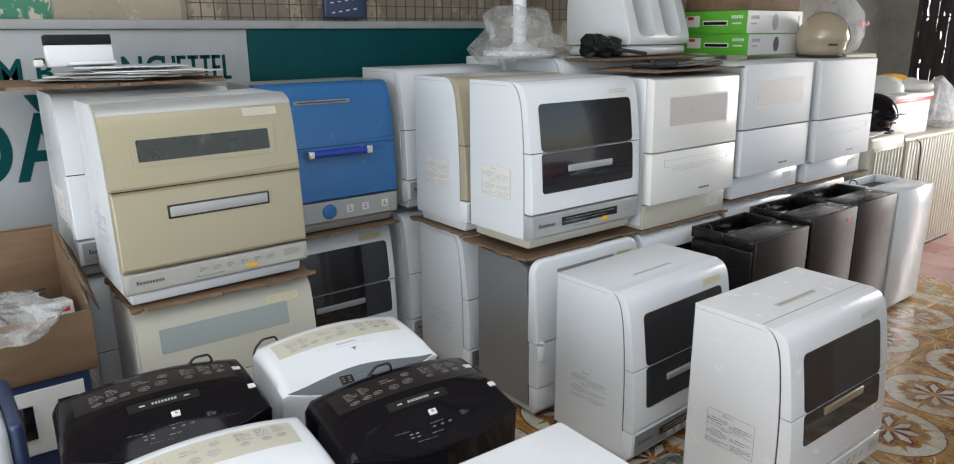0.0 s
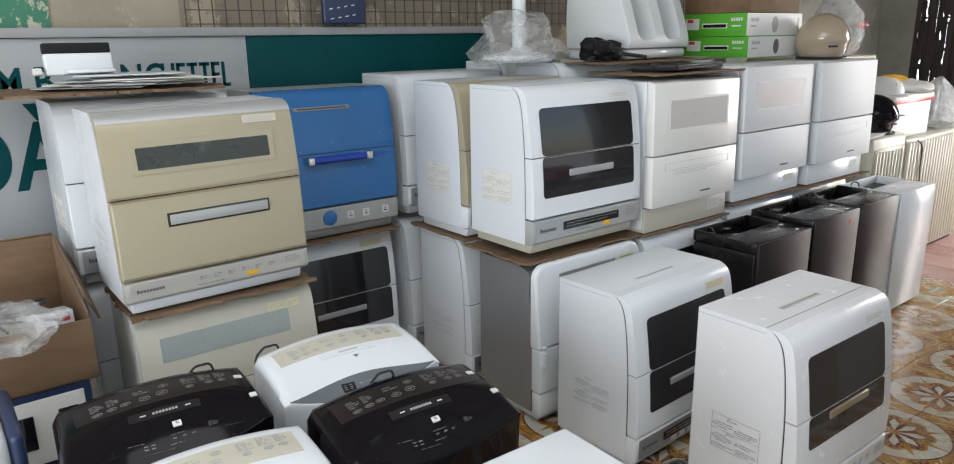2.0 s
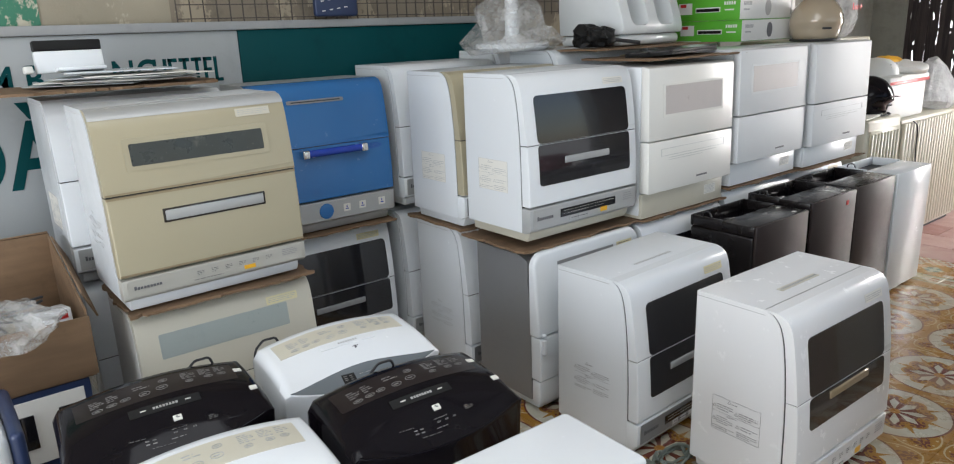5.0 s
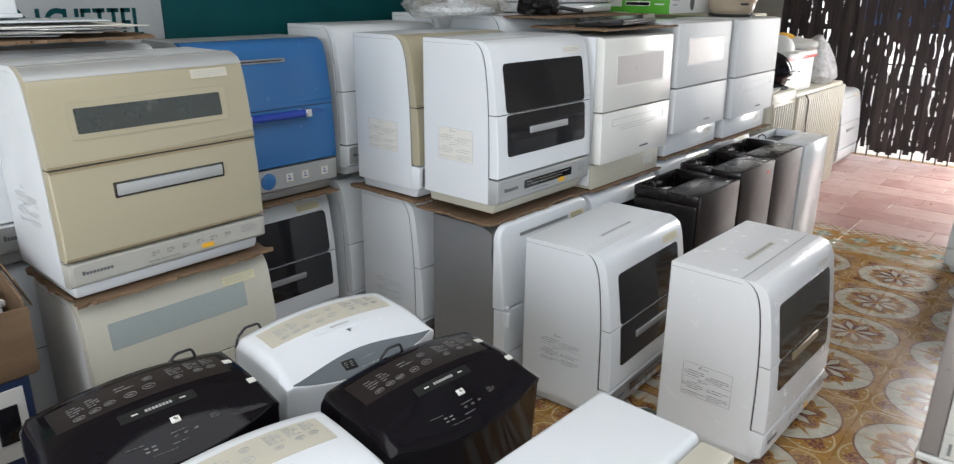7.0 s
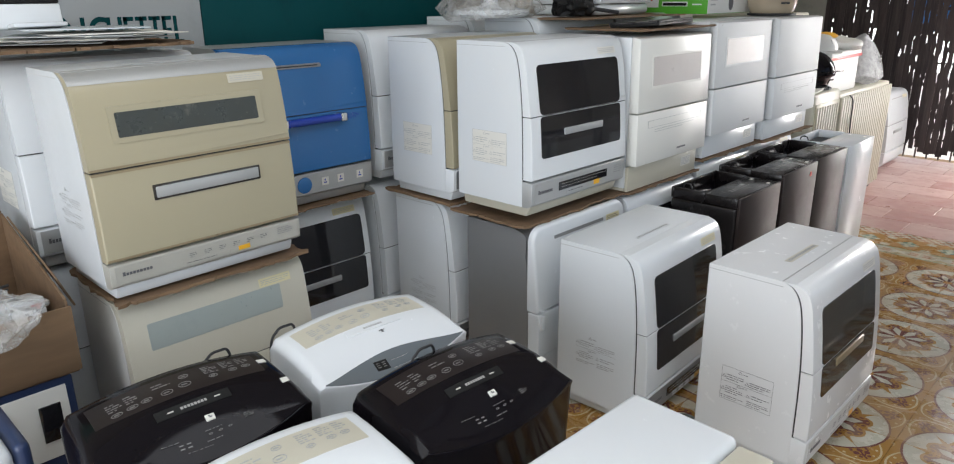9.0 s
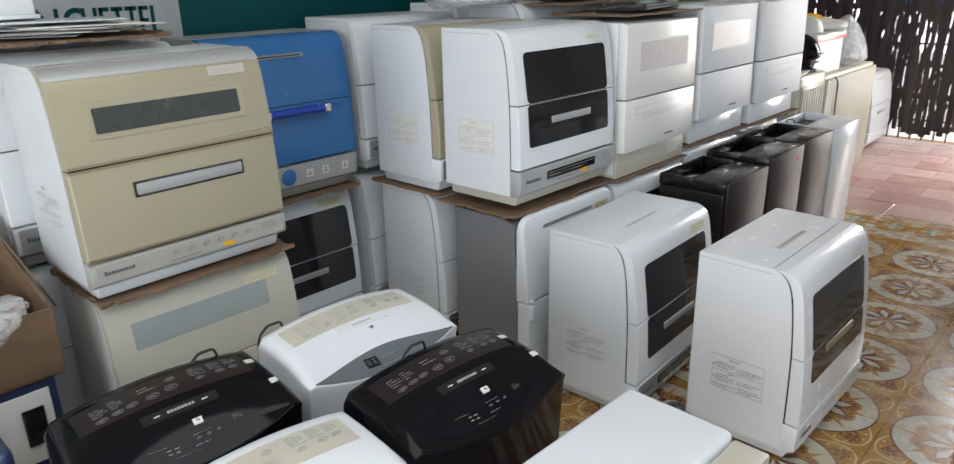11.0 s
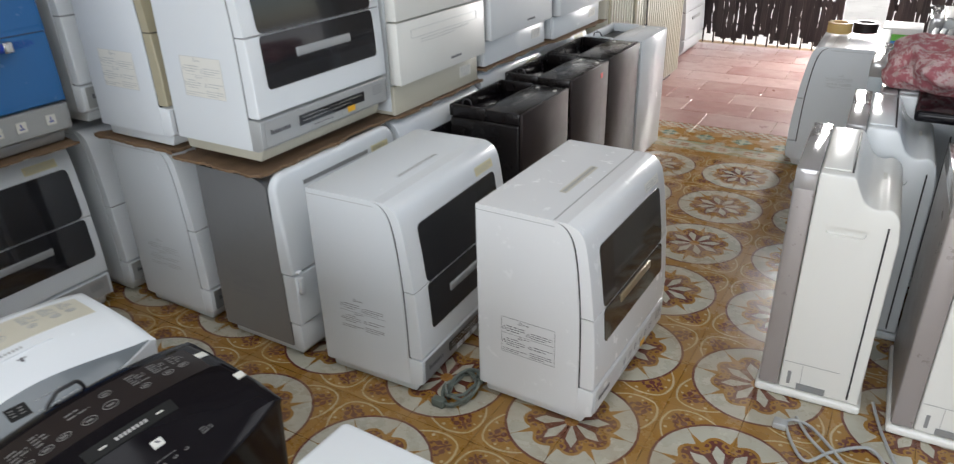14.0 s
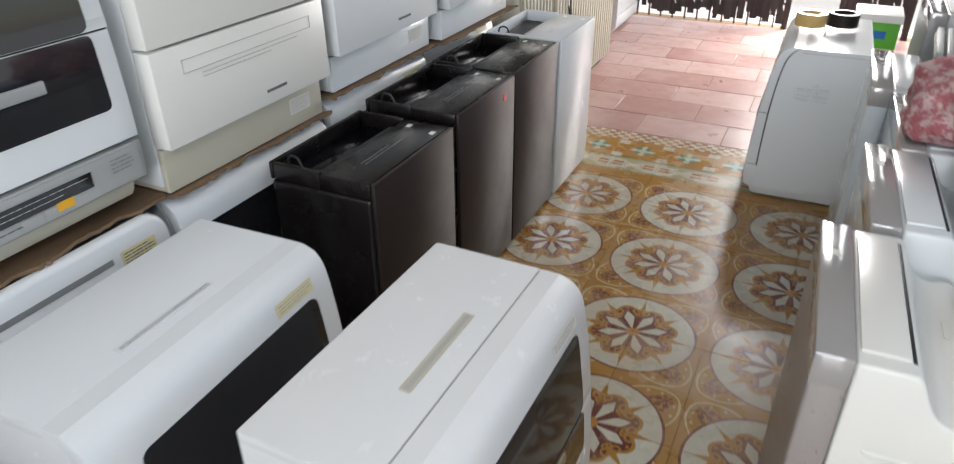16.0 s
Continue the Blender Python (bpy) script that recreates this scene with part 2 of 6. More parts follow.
def encaustic():
    """Round eight-petalled medallions, with vines and sprigs in the squares between them."""
    n = Nodes("encaustic_medallion")
    sep = n.node("ShaderNodeSeparateXYZ")
    # hand-laid pattern: the lines waver a little
    n.put(sep.inputs[0], n.position())
    wob = n.m("MULTIPLY", n.m("SUBTRACT", n.noise(45, 3), 0.5), 0.0035)
    px, py = n.m("ADD", sep.outputs[0], wob), n.m("ADD", sep.outputs[1], wob)

    def mul(a, b):
        return n.m("MULTIPLY", a, b)

    def sub(a, b):
        return n.m("SUBTRACT", a, b)

    def dist(a, b):
        return n.m("SQRT", n.m("ADD", mul(a, a), mul(b, b)))

    def taper(v, lo, up, hi, down):
        """Half width of a leaf that widens from lo and narrows to hi."""
        return n.m("MINIMUM", mul(sub(v, lo), up), mul(sub(hi, v), down))

    x, y = cell(n, px, 0.4), cell(n, py, 0.4)
    r = dist(x, y)
    th = n.m("ARCTAN2", y, x)
    # angle from the nearest petal, and from the nearest spike between two petals
    fr = n.m("FRACT", n.m("ADD", n.m("DIVIDE", th, math.pi / 4), 16.0))
    a = mul(n.m("ABSOLUTE", sub(fr, 0.5)), math.pi / 4)
    b = sub(math.pi / 8, a)
    u, v = n.m("ABSOLUTE", cell(n, px, 0.4, 0.5)), n.m("ABSOLUTE", cell(n, py, 0.4, 0.5))
    big, small = n.m("MAXIMUM", u, v), n.m("MINIMUM", u, v)
    r2 = dist(u, v)
    along, off = mul(n.m("ADD", u, v), 0.7071), mul(sub(big, small), 0.7071)
    col = OCHRE
    # burgundy sprigs on the diagonals
    for s0, w0, rad in ((0.092, 0.0, 0.009), (0.079, 0.017, 0.0085), (0.060, 0.013, 0.006), (0.098, 0.024, 0.005)):
        col = n.mix(n.below(dist(sub(along, s0), sub(off, w0)), rad), col, BURG)
    col = n.mix(n.both(n.below(off, 0.0032), n.band(along, 0.048, 0.094)), col, BURG)
    arm = n.below(n.m("ABSOLUTE", sub(off, mul(sub(along, 0.062), 0.9))), 0.003)
    col = n.mix(n.both(arm, n.band(along, 0.062, 0.094)), col, BURG)
    dash = n.both(n.band(r2, 0.029, 0.034), n.m("GREATER_THAN", n.m("COSINE", mul(th, 12.0)), 0.0))
    col = n.mix(dash, col, BURG)
    # pale vines that bend round the middle and curl outwards along the axes
    far = n.m("MAXIMUM", sub(big, 0.062), 0.0)
    vine = n.m("ADD", n.m("DIVIDE", 0.00062, n.m("MAXIMUM", big, 0.01)), mul(mul(far, far), 4.4))
    line = n.both(n.below(n.m("ABSOLUTE", sub(small, vine)), 0.0030), n.below(big, 0.140))
    col = n.mix(line, col, VINE)
    for s0, w0, rad in ((0.140, 0.0345, 0.0062), (0.098, 0.0255, 0.0048), (0.062, 0.024, 0.0036)):
        col = n.mix(n.below(dist(sub(big, s0), sub(small, w0)), rad), col, VINE)
    # medallion
    col = n.mix(n.below(r, 0.181), col, BURG)
    col = n.mix(n.below(r, 0.174), col, BONE)
    spike = n.below(mul(r, b), taper(r, 0.085, 0.30, 0.158, 0.20))
    col = n.mix(spike, col, OCHRE)
    col = n.mix(n.both(n.below(mul(r, b), 0.0010), n.band(r, 0.15, 0.174)), col, (0.30, 0.20, 0.09))
    lobe = sub(0.130, mul(mul(a, a), 0.21))
    col = n.mix(n.below(r, lobe), col, OCHRE)
    col = n.mix(n.below(r, sub(lobe, 0.010)), col, BURG)
    cx, cy = mul(r, n.m("COSINE", a)), mul(r, n.m("SINE", a))
    for c0, c1, rad in ((0.099, 0.026, 0.0105), (0.080, 0.027, 0.006)):
        curl = n.below(n.m("ABSOLUTE", sub(dist(sub(cx, c0), sub(cy, c1)), rad)), 0.0032)
        col = n.mix(curl, col, OCHRE)
    col = n.mix(n.below(dist(sub(cx, 0.113), cy), 0.0045), col, OCHRE)
    petal = n.below(cy, taper(cx, 0.012, 0.27, 0.101, 0.52))
    col = n.mix(petal, col, BONE)
    col = n.mix(n.below(r, 0.019), col, (0.36, 0.17, 0.04))
    return worn(n, col)


def encaustic_border():
    n = Nodes("encaustic_border")
    sep = n.node("ShaderNodeSeparateXYZ")
    n.put(sep.inputs[0], n.position())
    x, y = sep.outputs[0], sep.outputs[1]
    col = OCHRE
    # chain of pale ovals
    a = cell(n, x, 0.2)
    b = n.m("SUBTRACT", y, 1.135)
    band = n.below(n.m("ABSOLUTE", b), 0.055)
    col = n.mix(band, col, (0.36, 0.33, 0.2))
    lens = n.below(n.m("ABSOLUTE", b), n.m("SUBTRACT", 0.052, n.m("MULTIPLY", n.m("MULTIPLY", a, a), 4.2)))
    col = n.mix(n.both(lens, band), col, BONE)
    knot = n.both(n.below(n.m("ABSOLUTE", n.m("SUBTRACT", n.m("ABSOLUTE", b), 0.014)), 0.009), n.band(n.m("ABSOLUTE", a), 0.012, 0.055))
    col = n.mix(knot, col, (0.30, 0.13, 0.06))
    edge = n.below(n.m("ABSOLUTE", n.m("SUBTRACT", n.m("ABSOLUTE", b), 0.058)), 0.005)
    col = n.mix(edge, col, TEALISH)
    # small green rosettes in ochre squares
    p, q = cell(n, x, 0.2, 0.5), n.m("SUBTRACT", y, 1.30)
    r = n.m("SQRT", n.m("ADD", n.m("MULTIPLY", p, p), n.m("MULTIPLY", q, q)))
    c = n.m("COSINE", n.m("MULTIPLY", n.m("ARCTAN2", q, p), 4.0))
    ros = n.below(r, n.m("ADD", 0.040, n.m("MULTIPLY", c, 0.016)))
    col = n.mix(ros, col, (0.42, 0.46, 0.36))
    ros2 = n.both(n.below(n.m("ABSOLUTE", n.m("SUBTRACT", r, 0.030)), 0.012), n.below(c, 0.3))
    col = n.mix(ros2, col, (0.06, 0.17, 0.15))
    cor = n.both(n.below(n.m("ABSOLUTE", n.m("SUBTRACT", n.m("ABSOLUTE", p), 0.088)), 0.012), n.below(n.m("ABSOLUTE", n.m("SUBTRACT", n.m("ABSOLUTE", q), 0.072)), 0.02))
    col = n.mix(cor, col, BONE)
    # little chequers along the edge
    sx = n.m("GREATER_THAN", cell(n, x, 0.05), 0.0)
    sy = n.m("GREATER_THAN", cell(n, y, 0.05), 0.0)
    chk = n.m("ABSOLUTE", n.m("SUBTRACT", sx, sy))
    rim = n.m("GREATER_THAN", y, 1.405)
    col = n.mix(rim, col, (0.30, 0.13, 0.06))
    col = n.mix(n.both(rim, chk), col, BONE)
    return worn(n, col)


TILE, TILE_EDGE = encaustic(), encaustic_border()


# ---- mesh helpers ----
def finish(bm, offset=0.0, seg=2, limit=0.5, only=None):
    """Round the sharp edges of a closed shape, or only those that the test picks."""
    bmesh.ops.recalc_face_normals(bm, faces=bm.faces[:])
    if offset:
        edges = [e for e in bm.edges if e.is_manifold and e.calc_face_angle() > limit and (only is None or all(only(v.co) for v in e.verts))]
        bmesh.ops.bevel(bm, geom=edges, offset=offset, segments=seg, profile=0.5, affect="EDGES", clamp_overlap=True)
    return bm


def hexa(bm, p):
    """A six-sided block from its eight corners: four below, four above."""
    v = [bm.verts.new(c) for c in p]
    for f in ((3, 2, 1, 0), (4, 5, 6, 7), (0, 1, 5, 4), (1, 2, 6, 5), (2, 3, 7, 6), (3, 0, 4, 7)):
        bm.faces.new([v[i] for i in f])


def block(x0, x1, y0, y1, z0, z1, r=0.004, seg=2):
    bm = bmesh.new()
    hexa(bm, [(x0, y0, z0), (x1, y0, z0), (x1, y1, z0), (x0, y1, z0), (x0, y0, z1), (x1, y0, z1), (x1, y1, z1), (x0, y1, z1)])
    return finish(bm, r, seg)


def extrude(pts, y0, y1, r=0.004, seg=2, limit=0.5, only=None):
    """A side view (x, z) drawn out along y."""
    bm = bmesh.new()
    a = [bm.verts.new((x, y0, z)) for x, z in pts]
    b = [bm.verts.new((x, y1, z)) for x, z in pts]
    bm.faces.new(a)
    bm.faces.new(b[::-1])
    for i in range(len(pts)):
        j = (i + 1) % len(pts)
        bm.faces.new((a[j], a[i], b[i], b[j]))
    return finish(bm, r, seg, limit, only)


def drill(base, cutter):
    """Takes one closed shape out of another."""
    obs = []
    for b in (base, cutter):
        me = bpy.data.meshes.new("tmp")
        b.to_mesh(me)
        b.free()
        obs.append(new("tmp", me))
    mod = obs[0].modifiers.new("cut", "BOOLEAN")
    mod.operation, mod.object, mod.solver = "DIFFERENCE", obs[1], "EXACT"
    me = bpy.data.meshes.new_from_object(obs[0].evaluated_get(bpy.context.evaluated_depsgraph_get()))
    out = bmesh.new()
    out.from_mesh(me)
    for o in obs:
        bpy.data.objects.remove(o)
    bpy.data.meshes.remove(me)
    return out


def flat(rects, o, u, v, n, th=0.0008):
    """Thin rectangles (u0, u1, v0, v1) on a plane through o: print, labels, stickers."""
    bm = bmesh.new()
    o, u, v, n = (Vector(w) for w in (o, u, v, n))
    for u0, u1, v0, v1 in rects:
        base = [o + u * a + v * b for a, b in ((u0, v0), (u1, v0), (u1, v1), (u0, v1))]
        hexa(bm, [*base, *[c + n * th for c in base]])
    bmesh.ops.recalc_face_normals(bm, faces=bm.faces[:])
    return bm


def tube(points, r, sides=8, closed=False):
    """A round cord or wire along points."""
    bm = bmesh.new()
    pts = [Vector(p) for p in points]
    rings = []
    up = Vector((0.13, 0.21, 0.97))
    for i, p in enumerate(pts):
        d = pts[(i + 1) % len(pts)] - pts[i - 1] if closed else pts[min(i + 1, len(pts) - 1)] - pts[max(i - 1, 0)]
        d.normalize()
        s = d.cross(up if abs(d.dot(up)) < 0.95 else Vector((1, 0, 0))).normalized()
        w = s.cross(d)
        rings.append([bm.verts.new(p + (s * math.cos(a) + w * math.sin(a)) * r) for a in (2 * math.pi * k / sides for k in range(sides))])
    n = len(rings)
    for i in range(n if closed else n - 1):
        a, b = rings[i], rings[(i + 1) % n]
        for k in range(sides):
            bm.faces.new((a[k], a[(k + 1) % sides], b[(k + 1) % sides], b[k]))
    if not closed:
        bm.faces.new(rings[0][::-1])
        bm.faces.new(rings[-1])
    bmesh.ops.recalc_face_normals(bm, faces=bm.faces[:])
    return bm


def smooth_line(points, steps=8):
    """A soft curve through points."""
    p = [Vector(q) for q in points]
    out = []
    for i in range(len(p) - 1):
        a, b, c, d = p[max(i - 1, 0)], p[i], p[i + 1], p[min(i + 2, len(p) - 1)]
        for k in range(steps):
            t = k / steps
            out.append(0.5 * (2 * b + (c - a) * t + (2 * a - 5 * b + 4 * c - d) * t * t + (3 * b - a - 3 * c + d) * t ** 3))
    return out + [p[-1]]


def lathe(profile, sides=32, sx=1.0, sy=1.0):
    """A turned shape from (radius, z); closed at both ends."""
    bm = bmesh.new()
    rings = []
    for r, z in profile:
        rings.append([bm.verts.new((r * sx * math.cos(2 * math.pi * k / sides), r * sy * math.sin(2 * math.pi * k / sides), z)) for k in range(sides)])
    for a, b in zip(rings, rings[1:]):
        for k in range(sides):
            bm.faces.new((a[k], a[(k + 1) % sides], b[(k + 1) % sides], b[k]))
    bm.faces.new(rings[0][::-1])
    bm.faces.new(rings[-1])
    bmesh.ops.recalc_face_normals(bm, faces=bm.faces[:])
    return bm


def crumple(bm, amount, scale, seed=0.0):
    for v in bm.verts:
        p = v.co * scale + Vector((seed, seed * 1.7, -seed))
        v.co += Vector((noise.noise(p), noise.noise(p + Vector((9, 0, 0))), noise.noise(p + Vector((0, 9, 0))))) * amount
    return bm


def blob(sx, sy, sz, amount, scale, seed, sub=4):
    """A crumpled heap whose underside lies flat at z = 0."""
    bm = bmesh.new()
    bmesh.ops.create_icosphere(bm, subdivisions=sub, radius=1.0)
    for v in bm.verts:
        v.co = Vector((v.co.x * sx, v.co.y * sy, v.co.z * sz))
    crumple(bm, amount, scale, seed)
    crumple(bm, amount * 0.45, scale * 2.7, seed + 3)
    for v in bm.verts:
        v.co.z = max(v.co.z + sz * 0.55, 0.0)
    return bm


PRINT = ("print", "key_print", "keys", "notice", "maker_mark", "badge_print", "display_print", "vent_teeth", "key_sign", "tank_line")


def part(name, bm, material, parent, label="", angle=40):
    me = bpy.data.meshes.new(name)
    bm.to_mesh(me)
    bm.free()
    me.materials.append(material)
    me.shade_smooth()
    me.set_sharp_from_angle(angle=radians(angle))
    ob = new(name, me)
    ob.parent = parent
    if label:
        ob["label"] = label
    if name in PRINT:
        ob["kind"] = "stuff"
    return ob


def thing(name, m, label, category, group="", kind=""):
    ob = new(name)
    ob.empty_display_size = 0.1
    ob.matrix_basis = m
    return tagged(ob, label, category, group, kind)


def solid(name, bm, material, m, label, category, group="", kind="", angle=40):
    """A thing that is one mesh."""
    ob = part(name, bm, material, None, "", angle)
    ob.matrix_basis = m
    return tagged(ob, label, category, group, kind)


def text_lines(rng, u0, u1, v0, v1, rows, fill=0.85, thick=0.36):
    """Rows of short bars that stand for print too small to read."""
    out = []
    step = (v1 - v0) / rows
    for i in range(rows):
        v = v0 + (i + 0.5) * step
        u = u0
        end = u0 + (u1 - u0) * (1 if i % 3 else fill)
        while u < end:
            w = rng.uniform(0.004, 0.016)
            out.append((u, min(u + w, end), v - step * thick / 2, v + step * thick / 2))
            u += w + rng.uniform(0.002, 0.004)
    return out


# ---- the building ----
def wall(name, x0, x1, y0, y1, z0, z1, material, label):
    return solid(name, block(x0, x1, y0, y1, z0, z1, 0.0), material, Matrix(), label, "wall", kind="structure")


wall("wall_west_1", -2.30, -2.08, -6.0, -2.06, 0, 3.1, PLASTER, "old yellow plastered wall with stains behind the signboard")
wall("wall_west_2", -2.30, -2.08, -2.06, 1.55, 0, 3.1, MOTTLED, "rough stained plaster wall behind a wire grid")
wall("wall_west_3", -2.30, -2.06, 1.55, 3.90, 0, 3.1, CONCRETE, "grey cement wall beside the slatted gate")
wall("wall_north_1", -2.06, -1.78, 3.80, 3.92, 0, 3.1, CONCRETE, "grey cement strip of wall beside the gate")
wall("wall_north_2", -1.78, 2.6, 3.80, 3.92, 2.3, 3.1, CONCRETE, "grey cement lintel over the slatted gate")
wall("wall_north_3", 1.1, 2.6, 3.80, 3.92, 0, 2.3, CONCRETE, "grey cement wall at the end of the shop")
wall("wall_east_1", 2.6, 2.8, -6.0, -2.0, 0, 3.1, CONCRETE, "grey cement wall of the shop")
wall("wall_east_2", 2.6, 2.8, 2.8, 3.92, 0, 3.1, CONCRETE, "grey cement wall beside the open front")
wall("wall_east_3", 2.6, 2.8, -2.0, 2.8, 2.6, 3.1, CONCRETE, "grey cement lintel over the open shop front")
wall("wall_south_1", -2.08, -1.1, -6.0, -5.8, 0, 3.1, PLASTER, "plastered wall behind the walker")
wall("wall_south_2", 2.3, 2.6, -6.0, -5.8, 0, 3.1, PLASTER, "plastered wall beside the back opening")
wall("wall_south_3", -1.1, 2.3, -6.0, -5.8, 2.7, 3.1, PLASTER, "plastered lintel over the back opening")
bm = bmesh.new()
for x0, x1, y0, y1 in ((-2.3, -0.6, -6.0, 3.92), (2.0, 2.8, -6.0, 3.92), (-0.6, 2.0, -6.0, -4.6), (-0.6, 2.0, -0.2, 3.92)):
    hexa(bm, [(x, y, z) for z in (3.1, 3.2) for x, y in ((x0, y0), (x1, y0), (x1, y1), (x0, y1))])
finish(bm)
solid("ceiling", bm, CEIL, Matrix(), "pale boarded ceiling with an open roof light", "ceiling", kind="structure")
bars = thing("roof_light", pose(0.70, -2.4, 3.1), "unseen roof light with dark metal glazing bars under an opaque sheet", "roof light", kind="structure")
# unseen opaque sheet, added to block sun; the area lamp below gives the light
part("roof_sheet", block(-1.35, 1.35, -2.25, 2.25, 0.105, 0.112, 0.0), WHITE, bars, "opaque white sheet added to keep the sun out")
for k in range(9):
    part("bar", block(-1.3, 1.3, -2.2 + 0.55 * k - 0.02, -2.2 + 0.55 * k + 0.02, 0.03, 0.06, 0.002), IRON, bars)

bm = bmesh.new()
ring = [bm.verts.new(c) for c in ((-300, -300, -0.03), (300, -300, -0.03), (300, 300, -0.03), (-300, 300, -0.03))]
bm.faces.new(ring)
solid("ground", bm, YARD, Matrix(), "pale cement yard outside the shop", "ground", kind="structure")
floor = solid("floor", block(-2.3, 2.8, -6.0, 3.92, -0.025, -0.004, 0.0), MORTAR, Matrix(), "old shop floor of patterned cement tiles and red clay pavers", "floor", kind="structure")

# signboard on the west wall
sign = thing("signboard", pose(-2.08, 0, 0), "long white and teal shop signboard leaning on the wall", "sign")
part("white_panel", block(0.0, 0.035, -5.2, -1.824, 0.30, 1.385, 0.002), SIGN_WHITE, sign, "aged white sign panel")
part("teal_panel", block(0.0, 0.037, -1.822, -0.56, 0.30, 1.385, 0.002), TEAL, sign, "dark teal sign panel")
part("top_trim", block(-0.002, 0.052, -5.2, -0.555, 1.387, 1.420, 0.003), ALU, sign, "dull aluminium edge trim")
part("end_trim", block(-0.002, 0.045, -0.557, -0.535, 0.30, 1.386, 0.003), ALU, sign, "dull aluminium edge trim")


def lettering(name, body, size, y, z, parent, squeeze=0.8, x=0.0365, material=TEAL):
    cu = bpy.data.curves.new(name, "FONT")
    cu.body, cu.size, cu.extrude, cu.offset = body, size, 0.0006, size * 0.016
    tmp = bpy.data.objects.new(name, cu)
    scene.collection.objects.link(tmp)
    me = bpy.data.meshes.new_from_object(tmp.evaluated_get(bpy.context.evaluated_depsgraph_get()))
    bpy.data.objects.remove(tmp)
    me.materials.append(material)
    ob = new(name, me)
    ob.parent = parent
    ob.matrix_basis = Matrix.Translation((x, y, z)) @ pose(0, 0, 0, 90, 0, 90) @ Matrix.Diagonal((squeeze, 1, 1, 1))
    return ob


lettering("letters", "M B", 0.135, -2.70, 1.196, sign)
lettering("letters", "NG", 0.135, -2.31, 1.196, sign)
lettering("letters", "OÀN", 0.33, -2.90, 0.875, sign)
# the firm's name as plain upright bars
y = -2.182
for k, wdt in enumerate((0.050, 0.012, 0.034, 0.040, 0.040, 0.034, 0.032)):
    stem = y + (wdt / 2 - 0.006 if k in (0, 3, 4) else 0.0)
    bars_ = [(stem, stem + 0.013, 1.194, 1.289)]
    if k in (2, 3, 4, 5):
        bars_.append((y, y + wdt, 1.275, 1.289))
    if k in (2, 5):
        bars_.append((y, y + wdt * 0.9, 1.236, 1.248))
    if k in (2, 5, 6):
        bars_.append((y, y + wdt, 1.194, 1.207))
    part("letter_bar", flat(bars_, (0.0355, 0, 0), (0, 1, 0), (0, 0, 1), (1, 0, 0), 0.001), TEAL, sign)
    y += wdt + 0.0065

# wire grid over the west wall
bm = bmesh.new()
for k in range(66):
    y = -2.05 + 0.052 * k
    hexa(bm, [(-0.002, y, 1.42), (0.002, y, 1.42), (0.002, y + 0.004, 1.42), (-0.002, y + 0.004, 1.42), (-0.002, y, 2.3), (0.002, y, 2.3), (0.002, y + 0.004, 2.3), (-0.002, y + 0.004, 2.3)])
for k in range(17):
    z = 1.43 + 0.052 * k
    hexa(bm, [(0.002, -2.05, z), (0.006, -2.05, z), (0.006, 1.35, z), (0.002, 1.35, z), (0.002, -2.05, z + 0.004), (0.006, -2.05, z + 0.004), (0.006, 1.35, z + 0.004), (0.002, 1.35, z + 0.004)])
solid("wire_grid", bm, IRON, pose(-2.045, 0, 0), "rusty welded wire display grid on the wall", "wire grid")
solid("peeling_paint", block(0, 0.004, -3.3, -2.50, 1.42, 1.9, 0.0), PLASTER_GREEN, pose(-2.079, 0, 0), "patch of peeling green paint on the plaster", "wall", kind="structure")
hang = thing("hanging_bag", pose(-2.03, -1.39, 1.43), "dark navy cloth bag with pale stitching hung on the grid", "bag")
part("cloth", crumple(block(0, 0.03, -0.10, 0.10, 0.0, 0.30, 0.01, 3), 0.006, 14), NAVY, hang)
part("pattern", flat([(-0.07 + 0.035 * a, -0.055 + 0.035 * a, 0.03 + 0.04 * b, 0.034 + 0.04 * b) for a in range(4) for b in range(6)], (0.0325, 0, 0), (0, 1, 0.15), (0, -0.1, 1), (1, 0, 0), 0.001), PAPER, hang)["kind"] = "stuff"

# slatted gate across the north end
gate = thing("slatted_gate", pose(0, 3.80, 0), "dark woven slat gate with daylight through its gaps", "gate", kind="structure")
rng = random.Random(5)


